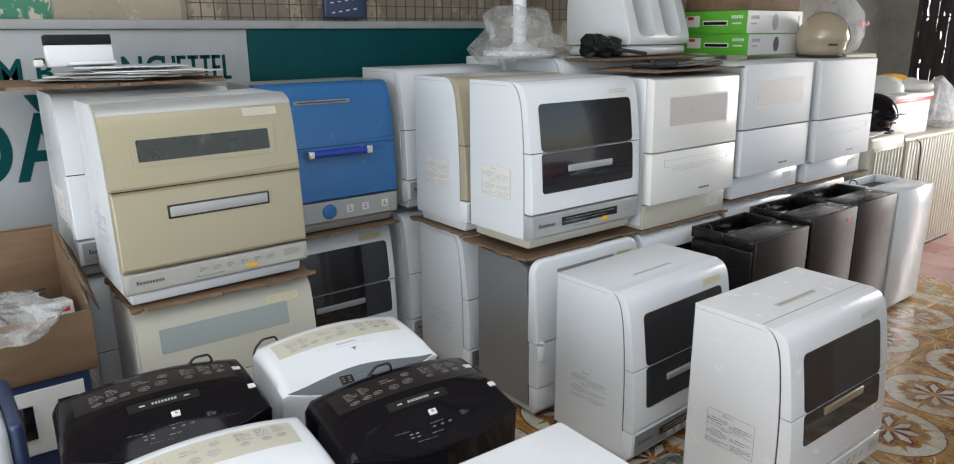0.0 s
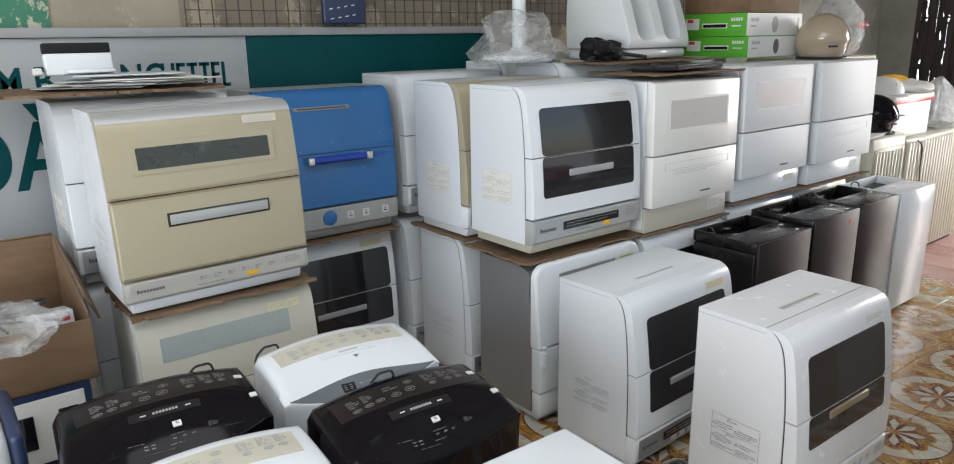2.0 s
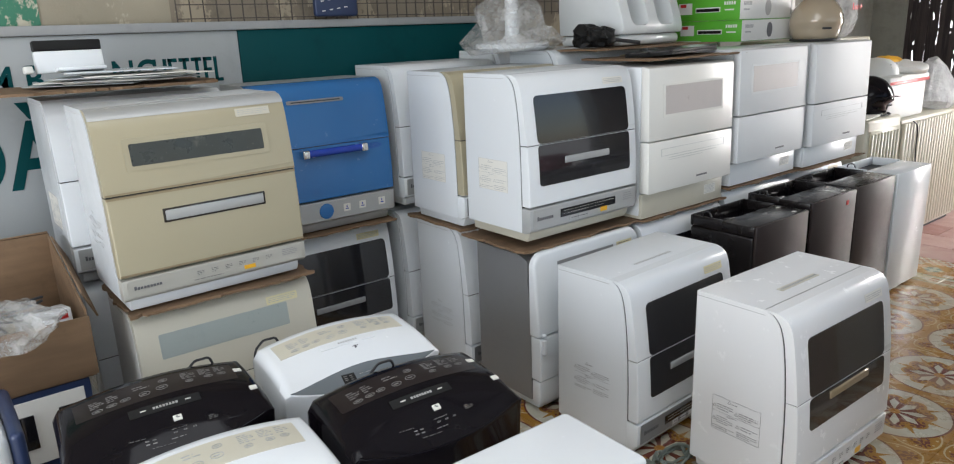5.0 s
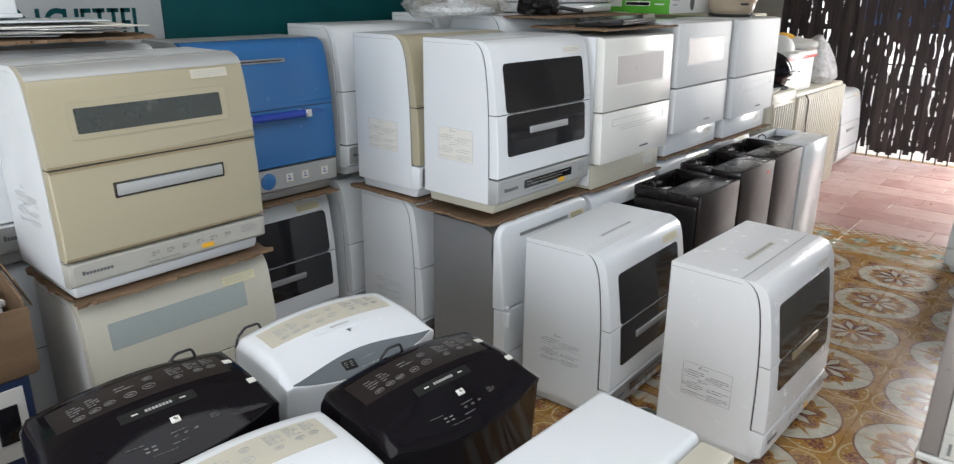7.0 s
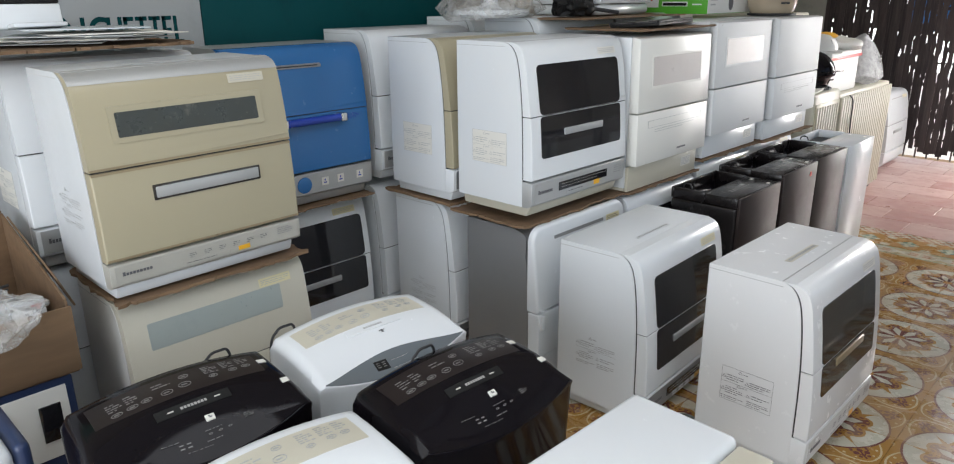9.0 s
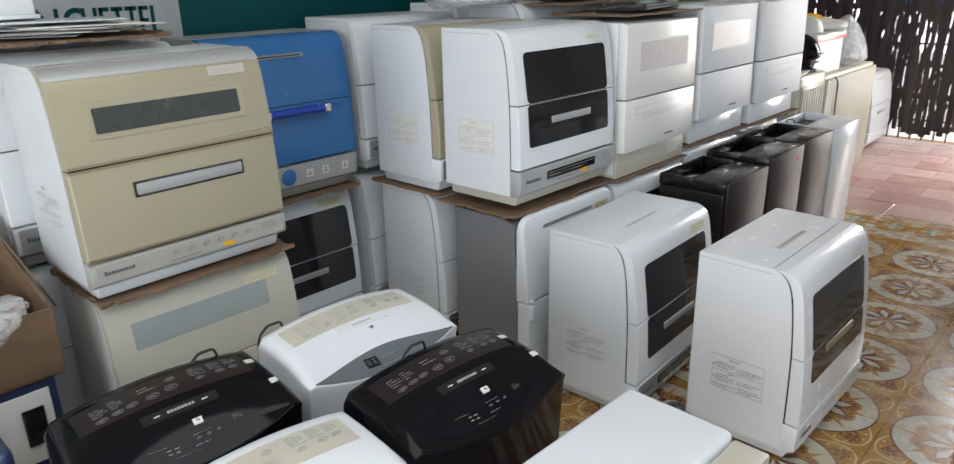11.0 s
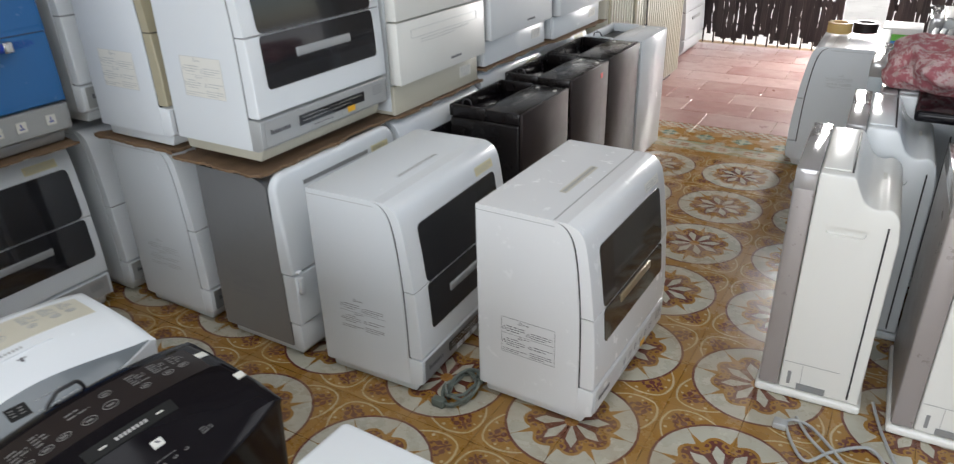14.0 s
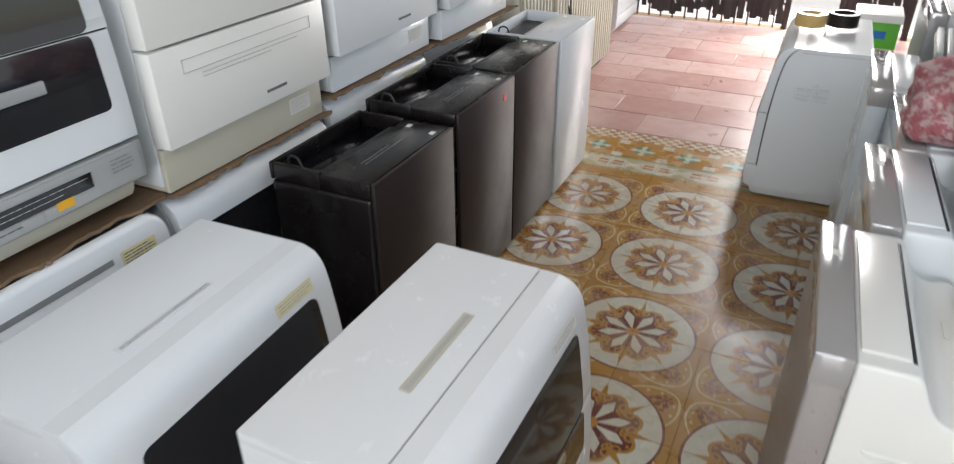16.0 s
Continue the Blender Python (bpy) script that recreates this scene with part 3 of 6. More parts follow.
def slat(width, height, seed):
    """One split slat: wider than its pitch, with short bites out of its edges."""
    bm = bmesh.new()
    rows = 96
    loops = []
    for i in range(rows + 1):
        z = height * i / rows
        s = 0.004 * noise.noise(Vector((seed * 5.3, 0, z * 2.1)))
        y = 0.004 * noise.noise(Vector((0, seed * 2.2, z * 5)))
        edge = []
        for side in (0.0, 7.7):
            bite = noise.noise(Vector((seed * 3.1 + side, z * 6.5, 1.5))) + 0.35 * noise.noise(Vector((seed * 1.7 + side, z * 23, 4.0)))
            edge.append(width / 2 - 0.05 * min(max(bite - 0.22, 0.0), 0.26))
        x0, x1 = s - edge[0], s + edge[1]
        loops.append([bm.verts.new(c) for c in ((x0, y, z), (x1, y, z), (x1, y + 0.004, z), (x0, y + 0.004, z))])
    for a, b in zip(loops, loops[1:]):
        for k in range(4):
            bm.faces.new((a[k], a[(k + 1) % 4], b[(k + 1) % 4], b[k]))
    bm.faces.new(loops[0][::-1])
    bm.faces.new(loops[-1])
    bmesh.ops.recalc_face_normals(bm, faces=bm.faces[:])
    return bm


x = -1.77
count = 0
while x < 0.80:
    if x < 0.03 or x > 0.40:
        b = rng.uniform(0.03, 0.10)
        s = part("slat", slat(0.0470, 2.28 - b, count), SLAT, gate)
        s.matrix_basis = pose(x, 0.0 if count % 2 else 0.012, b, 0, rng.uniform(-0.25, 0.25), 0)
    count += 1
    x += 0.0435
for k, z in enumerate((0.16, 0.34, 0.60, 0.78, 1.05, 1.20, 1.46, 1.66, 1.86, 1.97, 2.12)):
    for a, b in ((-1.78, 0.05), (0.39, 0.80)):
        part("rail", block(a, b, 0.018, 0.026, z, z + (0.016, 0.05, 0.03)[k % 3], 0.002), SLAT, gate)
for xx in (0.055, 0.395, 0.80, 1.09):
    part("post", block(xx - 0.02, xx + 0.02, 0.0, 0.05, 0.0, 2.3, 0.003), SLAT, gate)
for k in range(20):
    xx = -1.7 + k * 0.088
    part("foot_bar", block(xx, xx + 0.012, 0.034, 0.046, 0.0, 0.16, 0.001), IRON, gate)
# added glowing panel: whitens the gate's gaps and lights the floor inside
solid("backdrop", block(-9, 9, 12.0, 12.05, -0.03, 7.0, 0.0), HAZE_GLOW, Matrix(), "plain glowing backdrop standing in for bright daylight beyond the yard", "backdrop", kind="structure")
tarp = solid("tarpaulin", crumple(block(-1.0, 0.3, 6.9, 6.93, 0.9, 1.9, 0.002), 0.02, 5), BLUE, pose(-0.9, 0, 0), "blue tarpaulin hung in the yard outside", "tarpaulin")
part("post", block(-0.98, -0.95, 6.94, 6.97, -0.03, 1.95, 0.002), IRON, tarp)


# ---- dishwashers ----
W, D, H, SPLIT = 0.55, 0.345, 0.598, 0.336
OUTER = [(0.085, 0.598), (0.112, 0.586), (0.130, 0.560), (0.142, 0.505), (0.156, 0.40), (0.166, 0.30), (0.172, 0.20), (0.173, 0.10)]
SEAM = [(0.045, 0.598), (0.075, 0.586), (0.098, 0.552), (0.112, 0.485), (0.123, 0.37), (0.128, 0.25), (0.130, 0.10)]


def at_z(curve, z):
    for (x0, z0), (x1, z1) in zip(curve, curve[1:]):
        if z1 <= z <= z0:
            return x0 + (x1 - x0) * (z0 - z) / (z0 - z1)
    return curve[0][0] if z > curve[0][1] else curve[-1][0]


def fine(curve):
    return [(p.x, p.z) for p in smooth_line([(x, 0, z) for x, z in curve], 5)]


OUTER_F, SEAM_F = fine(OUTER), fine(SEAM)


def band(z0, z1):
    """The side view of a door piece between two heights."""
    outer = [(at_z(OUTER_F, z1), z1)] + [p for p in OUTER_F if z0 < p[1] < z1] + [(at_z(OUTER_F, z0), z0)]
    inner = [(at_z(SEAM_F, z0) + 0.005, z0)] + [(x + 0.005, z) for x, z in SEAM_F[::-1] if z0 < z < z1] + [(at_z(SEAM_F, z1) + 0.005, z1)]
    if z1 >= 0.597:
        outer[0], inner[-1] = (0.085, 0.598), (0.050, 0.598)
    return outer + inner


def sheet(y0, y1, z0, z1, r=0.012, lift=0.0018, th=0.006, rows=14):
    """A pane that follows the door's curve, with rounded corners."""
    bm = bmesh.new()
    zs = [z0 + (z1 - z0) * (0.5 - 0.5 * math.cos(math.pi * i / rows)) for i in range(rows + 1)]
    loops = []
    for z in zs:
        d = min(z - z0, z1 - z)
        inset = r - math.sqrt(max(r * r - (r - d) ** 2, 0)) if d < r else 0.0
        x = at_z(OUTER_F, z)
        loops.append([bm.verts.new(c) for c in ((x + lift, y0 + inset, z), (x + lift, y1 - inset, z), (x + lift - th, y1 - inset, z), (x + lift - th, y0 + inset, z))])
    for a, b in zip(loops, loops[1:]):
        for k in range(4):
            bm.faces.new((a[k], a[(k + 1) % 4], b[(k + 1) % 4], b[k]))
    bm.faces.new(loops[0][::-1])
    bm.faces.new(loops[-1])
    bmesh.ops.recalc_face_normals(bm, faces=bm.faces[:])
    return bm


def side_label(parent, x0, x1, z0, z1, seed, paper=PAPER, side=-1, ink=INK_PALE, backed=True):
    """A printed caution sheet on the side of a cabinet."""
    rng = random.Random(seed)
    y = side * (W / 2 + 0.0002)
    n = (0, side, 0)
    if backed:
        tag = part("side_label", flat([(x0, x1, z0, z1)], (0, y, 0), (1, 0, 0), (0, 0, 1), n, 0.0005), paper, parent, "printed caution label")
    else:
        tag = parent
    w, h = x1 - x0, z1 - z0
    o = (0, y + side * 0.0006, 0)
    lines = []
    for u0, u1, v0, v1, rows in ((0.10, 0.44, 0.60, 0.80, 3), (0.56, 0.95, 0.58, 0.76, 3), (0.10, 0.44, 0.20, 0.44, 4), (0.02, 0.48, 0.03, 0.14, 2), (0.62, 0.95, 0.26, 0.40, 2), (0.54, 0.95, 0.03, 0.20, 3), (0.42, 0.56, 0.87, 0.94, 1), (0.42, 0.56, 0.47, 0.53, 1)):
        lines += text_lines(rng, x0 + w * u0, x0 + w * u1, z0 + h * v0, z0 + h * v1, rows, 0.7, 0.30)
    t = 0.0006
    lines += [(x0, x1, z0 + h * 0.55, z0 + h * 0.55 + t)]
    if backed or ink == INK:
        lines += [(x0, x1, z0, z0 + t), (x0, x1, z1 - t, z1), (x0, x0 + t, z0, z1), (x1 - t, x1, z0, z1)]
    # warning triangles as stepped outlines
    for cu, cv in ((0.05, 0.66), (0.36, 0.88), (0.51, 0.62), (0.05, 0.28), (0.36, 0.47), (0.55, 0.28)):
        c, d = x0 + w * cu, z0 + h * cv
        lines.append((c - 0.006, c + 0.006, d, d + 0.0009))
        for k in range(5):
            e0 = 0.006 - 0.0012 * k
            lines += [(c - e0, c - e0 + 0.0012, d + 0.002 * k, d + 0.002 * k + 0.002), (c + e0 - 0.0012, c + e0, d + 0.002 * k, d + 0.002 * k + 0.002)]
    part("print", flat(lines, o, (1, 0, 0), (0, 0, 1), n, 0.0004), ink, tag)


def energy_label(parent, y0, y1, z, paper, seed):
    rng = random.Random(seed)
    x0, x1 = at_z(OUTER_F, z) + 0.0015, at_z(OUTER_F, z + 0.026) + 0.0015
    up = Vector((x1 - x0, 0, 0.026)) / 0.026
    n = Vector((0.026, 0, x0 - x1)).normalized()
    tag = part("sticker", flat([(y0, y1, 0, 0.026)], (x0, 0, z), (0, 1, 0), up, n, 0.0006), paper, parent, "small printed sticker")
    part("print", flat(text_lines(rng, y0 + 0.006, y1 - 0.006, 0.004, 0.022, 3), Vector((x0, 0, z)) + n * 0.0007, (0, 1, 0), up, n, 0.0004), INK_PALE, tag)


def control_panel(parent, face, look_, seed, dark_strip, top=0.124):
    """The sloping strip under the door with its keys."""
    rng = random.Random(seed)
    prof = [(-0.168, 0.034), (0.150, 0.034), (0.171, 0.044), (0.173, top - 0.003), (0.128, top), (-0.168, top)]
    k_ = (top - 0.055) / 0.047

    def up(z):
        """Heights on the strip, drawn for one 47 mm tall."""
        return 0.050 + (z - 0.050) * k_

    def rows(boxes):
        return [(a0, a1, up(b0), up(b1)) for a0, a1, b0, b1 in boxes]

    panel = part("control_panel", extrude(prof, -W / 2 + 0.001, W / 2 - 0.001, 0.003), look_, parent)
    part("face_plate", flat(rows([(-0.262, 0.262, 0.050, 0.096)]), (0.1722, 0, 0), (0, 1, 0), (0.02, 0, 1), (1, 0, 0), 0.0012), face, panel, "silver key strip")
    x = 0.1748
    if dark_strip:
        part("display_strip", flat(rows([(-0.135, 0.150, 0.066, 0.086)]), (x, 0, 0), (0, 1, 0), (0.02, 0, 1), (1, 0, 0), 0.0012), SMOKE, panel, "dark display strip")
        part("key_print", flat(rows(text_lines(rng, -0.12, 0.14, 0.070, 0.084, 2, 0.8, 0.13)), (x + 0.0013, 0, 0), (0, 1, 0), (0.02, 0, 1), (1, 0, 0), 0.0004), LIGHT_INK, panel)
    part("key_print", flat(rows(text_lines(rng, -0.08, 0.02, 0.056, 0.061, 1) + ([] if dark_strip else sum((text_lines(rng, -0.07 + 0.042 * k, -0.05 + 0.042 * k, 0.070, 0.084, 3, 0.6, 0.30) for k in range(6)), []))), (x, 0, 0), (0, 1, 0), (0.02, 0, 1), (1, 0, 0), 0.0005), INK, panel)
    part("keys", flat(rows([(-0.09 + 0.045 * k, -0.06 + 0.045 * k, 0.053, 0.064) for k in range(4)]), (x - 0.0006, 0, 0), (0, 1, 0), (0.02, 0, 1), (1, 0, 0), 0.001), look_, panel)
    part("start_key", flat(rows([(0.070, 0.105, 0.055, 0.067)]), (x, 0, 0), (0, 1, 0), (0.02, 0, 1), (1, 0, 0), 0.0012), ORANGE, panel, "orange start key")
    part("maker_mark", flat(rows([(-0.245 + 0.0085 * k, -0.2385 + 0.0085 * k, 0.070, 0.077 if k else 0.080) for k in range(9)]), (x, 0, 0), (0, 1, 0), (0.02, 0, 1), (1, 0, 0), 0.0005), INK, panel)
    part("notice", flat(rows(text_lines(rng, 0.195, 0.245, 0.068, 0.090, 4)), (x, 0, 0), (0, 1, 0), (0.02, 0, 1), (1, 0, 0), 0.0005), MID_INK, panel)


def dishwasher(m, label, seed, body=WHITE, door=WHITE, base=WHITE, panel=WHITE, face=SILVER, window="dark", glass=SMOKE,
               handle="bar", side=True, paper=PAPER, backed=True, vent=False, vent_x=-0.005, pane=(-0.210, 0.225), grip=ALU, crisp=False, ink=INK_PALE, sticker=PAPER_YELLOW, dark_strip=True, mark=True, round_door=False, low_top=0.945, panel_top=0.124, pane_low=0.196, grip_z=0.272, group="countertop dishwashers"):
    """A countertop dishwasher with a curved two-piece door; its front looks along +x."""
    e = thing("dishwasher", m, label, "dishwasher", group)
    prof = [(-0.172, 0.036)] + [(-0.172, 0.598)] + SEAM_F + [(0.130, 0.036)]
    shell = part("body", extrude(prof, -W / 2, W / 2, 0.009, 3, 0.5, lambda c: c.x < 0.044), body, e)
    if round_door:
        for v in shell.data.vertices:
            v.co.z = SPLIT + (v.co.z - SPLIT) * 0.93 if v.co.z > SPLIT else v.co.z
            v.co.x = min(v.co.x, 0.124) if v.co.z < 0.5 else min(v.co.x + max(v.co.x, 0) * 0.3, 0.112)
        return rounded_front(e, shell, body, door, seed)
    up = part("upper_door", extrude(band(SPLIT + 0.0018, 0.598), -W / 2 + 0.0005, W / 2 - 0.0005, 0.012, 4, 0.5, lambda c: c.z > SPLIT + 0.004 and c.x > at_z(OUTER_F, c.z) - 0.002 and c.x > 0.08), door, e)
    low = part("lower_door", extrude(band(panel_top + 0.005, SPLIT - 0.0018), -W / 2 + 0.0005, W / 2 - 0.0005, 0.010, 4, 0.5, lambda c: c.x > at_z(OUTER_F, c.z) - 0.002), door, e)
    gasket = [(x, z) for x, z in SEAM_F] + [(x + 0.0052, z) for x, z in SEAM_F[::-1]]
    part("gasket", extrude([(x, min(z, 0.5965)) for x, z in gasket], -W / 2 + 0.003, W / 2 - 0.003, 0.0), RUBBER, e, "dark rubber seal")
    part("plinth", extrude([(-0.155, 0.0), (0.135, 0.0), (0.142, 0.012), (0.150, 0.034), (-0.160, 0.034)], -W / 2 + 0.018, W / 2 - 0.018, 0.004), base, e)
    for sx in (-0.12, 0.10):
        for sy in (-0.2, 0.2):
            part("foot", block(sx - 0.016, sx + 0.016, sy - 0.016, sy + 0.016, -0.006, 0.0, 0.001), RUBBER, e)
    if mark:
        control_panel(e, face, panel, seed, dark_strip, panel_top)
    else:
        part("control_panel", extrude([(-0.168, 0.034), (0.150, 0.034), (0.171, 0.044), (0.173, panel_top - 0.003), (0.128, panel_top), (-0.168, panel_top)], -W / 2 + 0.001, W / 2 - 0.001, 0.003), panel, e)
    if window == "dark":
        part("window", sheet(*pane, SPLIT + 0.003, 0.518, 0.018), glass, up, "smoked window pane")
        part("window", sheet(*pane, pane_low, SPLIT - 0.003, 0.012), glass, low, "smoked window pane")
    elif window == "strip":
        part("window_frame", sheet(-0.205, 0.205, 0.405, 0.505, 0.004, 0.0025), door, up)
        part("window", sheet(-0.190, 0.188, 0.420, 0.488, 0.004, 0.0034), glass, up, "narrow frosted window")
    elif window == "flush":
        part("window", sheet(-0.215, 0.185, 0.452, 0.530, 0.004, 0.001), glass, up, "narrow frosted window")
    elif window == "slot":
        part("vent_slot", sheet(-0.16, 0.16, 0.545, 0.551, 0.003, 0.001), GREY_SIDE, up, "thin dark vent slot")
    if handle == "bar":
        x = at_z(OUTER_F, grip_z)
        part("handle", block(x - 0.004, x + 0.006, -0.105, 0.12, grip_z - 0.012, grip_z + 0.012, 0.004, 3), grip, low, "silver handle bar")
    elif handle == "plate":
        x = at_z(OUTER_F, 0.262)
        part("handle_frame", block(x - 0.008, x + 0.0035, -0.135, 0.165, 0.243, 0.283, 0.002), SMOKE_BROWN, low, "dark handle surround")
        part("handle", block(x - 0.006, x + 0.007, -0.129, 0.159, 0.249, 0.278, 0.003), SILVER, low, "pale grey handle plate")
    elif handle == "latch":
        x = at_z(OUTER_F, 0.30)
        part("latch", block(x - 0.010, x + 0.018, -0.262, -0.222, 0.250, 0.312, 0.006, 3), WHITE, low, "white latch lever")
        part("latch_cap", block(x - 0.012, x + 0.014, -0.262, -0.222, 0.318, 0.340, 0.005, 3), WHITE, up)
    if side:
        side_label(shell, -0.095, 0.062, 0.165, 0.275, seed, paper, backed=backed, ink=ink)
        side_label(shell, -0.06, 0.06, 0.40, 0.47, seed + 1, paper, side=1, backed=False)
    if vent:
        grille = part("vent", flat([(-0.11, 0.095, -0.010, 0.010)], (vent_x, 0, 0.5982), (0, 1, 0), (1, 0, 0), (0, 0, 1), 0.0012), vent, shell, "narrow vent strip")
        part("vent_teeth", flat([(-0.105 + 0.006 * k, -0.102 + 0.006 * k, -0.004, 0.005) for k in range(33)], (vent_x, 0, 0.5995), (0, 1, 0), (1, 0, 0), (0, 0, 1), 0.0008), INK_PALE, grille)
    if sticker:
        energy_label(up, 0.12, 0.225, 0.533, sticker, seed + 2)
    part("door_gap", flat([(-W / 2 + 0.004, W / 2 - 0.004, -0.001, 0.0022)], (0.135, 0, SPLIT - 0.0006), (0, 1, 0), (0, 0, 1), (1, 0, 0), 0.026), RUBBER, e)
    if crisp:
        part("top_cover", sheet(-W / 2, W / 2, 0.566, 0.5978, 0.001, 0.002, 0.004), SILVER, e, "grey top cover")
        part("top_edge", flat([(-W / 2, W / 2, 0.049, 0.0862)], (0, 0, 0.5979), (0, 1, 0), (1, 0, 0), (0, 0, 1), 0.0021), SILVER, e)
        for z0, z1 in ((0.3385, 0.345), (0.327, 0.3335), (panel_top + 0.008, panel_top + 0.014)):
            part("door_edge", sheet(-W / 2 + 0.002, W / 2 - 0.002, z0, z1, 0.0005, 0.0012, 0.003, 3), DULL_GOLD, e, "browned door edge")
    if vent and not crisp and vent != WHITE:
        part("lid_seam", flat([(-W / 2 + 0.006, W / 2 - 0.006, 0.0462, 0.0488)], (0, 0, 0.5972), (0, 1, 0), (1, 0, 0), (0, 0, 1), 0.0013), INK_PALE, e)
    for sy in (-1, 1):
        part("top_seam", flat([(-0.166, 0.052, 0.5815, 0.5832)], (0, sy * (W / 2 - 0.0004), 0), (1, 0, 0), (0, 0, 1), (0, sy, 0), 0.0008), INK_PALE, shell)
    if low_top != 1.0:
        for o in e.children_recursive:
            for v in o.data.vertices:
                v.co.z = SPLIT + (v.co.z - SPLIT) * low_top if v.co.z > SPLIT else v.co.z
    return e


def rounded_front(e, shell, body, door, seed):
    """A flat white door with large rounded shoulders, its thin vent slot and latch."""
    def slab(z0, z1, r, x0, x1):
        bm = bmesh.new()
        pts = [(-W / 2 - 0.002, z0), (W / 2 + 0.002, z0)]
        for cx, a0 in ((W / 2 + 0.002 - r, 0.0), (-W / 2 - 0.002 + r, math.pi / 2)):
            pts += [(cx + r * math.cos(a0 + math.pi / 2 * k / 10), z1 - r + r * math.sin(a0 + math.pi / 2 * k / 10)) for k in range(11)]
        a = [bm.verts.new((x0, y, z)) for y, z in pts]
        b = [bm.verts.new((x1 - 0.10 * max(z - 0.26, 0), y, z)) for y, z in pts]
        bm.faces.new(a)
        bm.faces.new(b[::-1])
        for i in range(len(pts)):
            j = (i + 1) % len(pts)
            bm.faces.new((a[j], a[i], b[i], b[j]))
        return finish(bm, 0.012, 4, 0.8, lambda c: c.x > x0 + 0.006)

    up = part("upper_door", slab(0.292, 0.592, 0.050, 0.122, 0.176), door, e)
    low = part("lower_door", slab(0.125, 0.288, 0.004, 0.128, 0.176), door, e)
    part("control_panel", block(0.128, 0.170, -W / 2 - 0.002, W / 2 + 0.002, 0.030, 0.121, 0.006), door, e)
    part("plinth", block(-0.15, 0.14, -W / 2 + 0.02, W / 2 - 0.02, 0.0, 0.030, 0.003), door, e)
    x = 0.141
    part("vent_slot", flat([(-0.165, 0.13, 0.0, 0.012)], (0.1487, 0, 0.536), (0, 1, 0), (-0.1, 0, 1), (1, 0, 0.1), 0.0012), GREY_SIDE, up, "thin grey vent slot")
    tag = part("sticker", flat([(0.15, 0.235, 0.0, 0.034)], (0.1505, 0, 0.518), (0, 1, 0), (-0.1, 0, 1), (1, 0, 0.1), 0.0012), PAPER_YELLOW, up, "yellowed printed sticker")
    part("print", flat(text_lines(random.Random(seed), 0.155, 0.23, 0.004, 0.03, 4), (0.1518, 0, 0.5185), (0, 1, 0), (-0.1, 0, 1), (1, 0, 0.1), 0.0005), INK, tag)
    part("latch", block(0.150, 0.187, -0.268, -0.250, 0.228, 0.284, 0.004, 3), door, low, "white latch lever")
    part("latch_cap", block(0.150, 0.183, -0.268, -0.250, 0.294, 0.304, 0.003, 3), door, up)
    side_label(shell, -0.10, 0.05, 0.165, 0.275, seed, backed=False, ink=MID_INK)
    return e


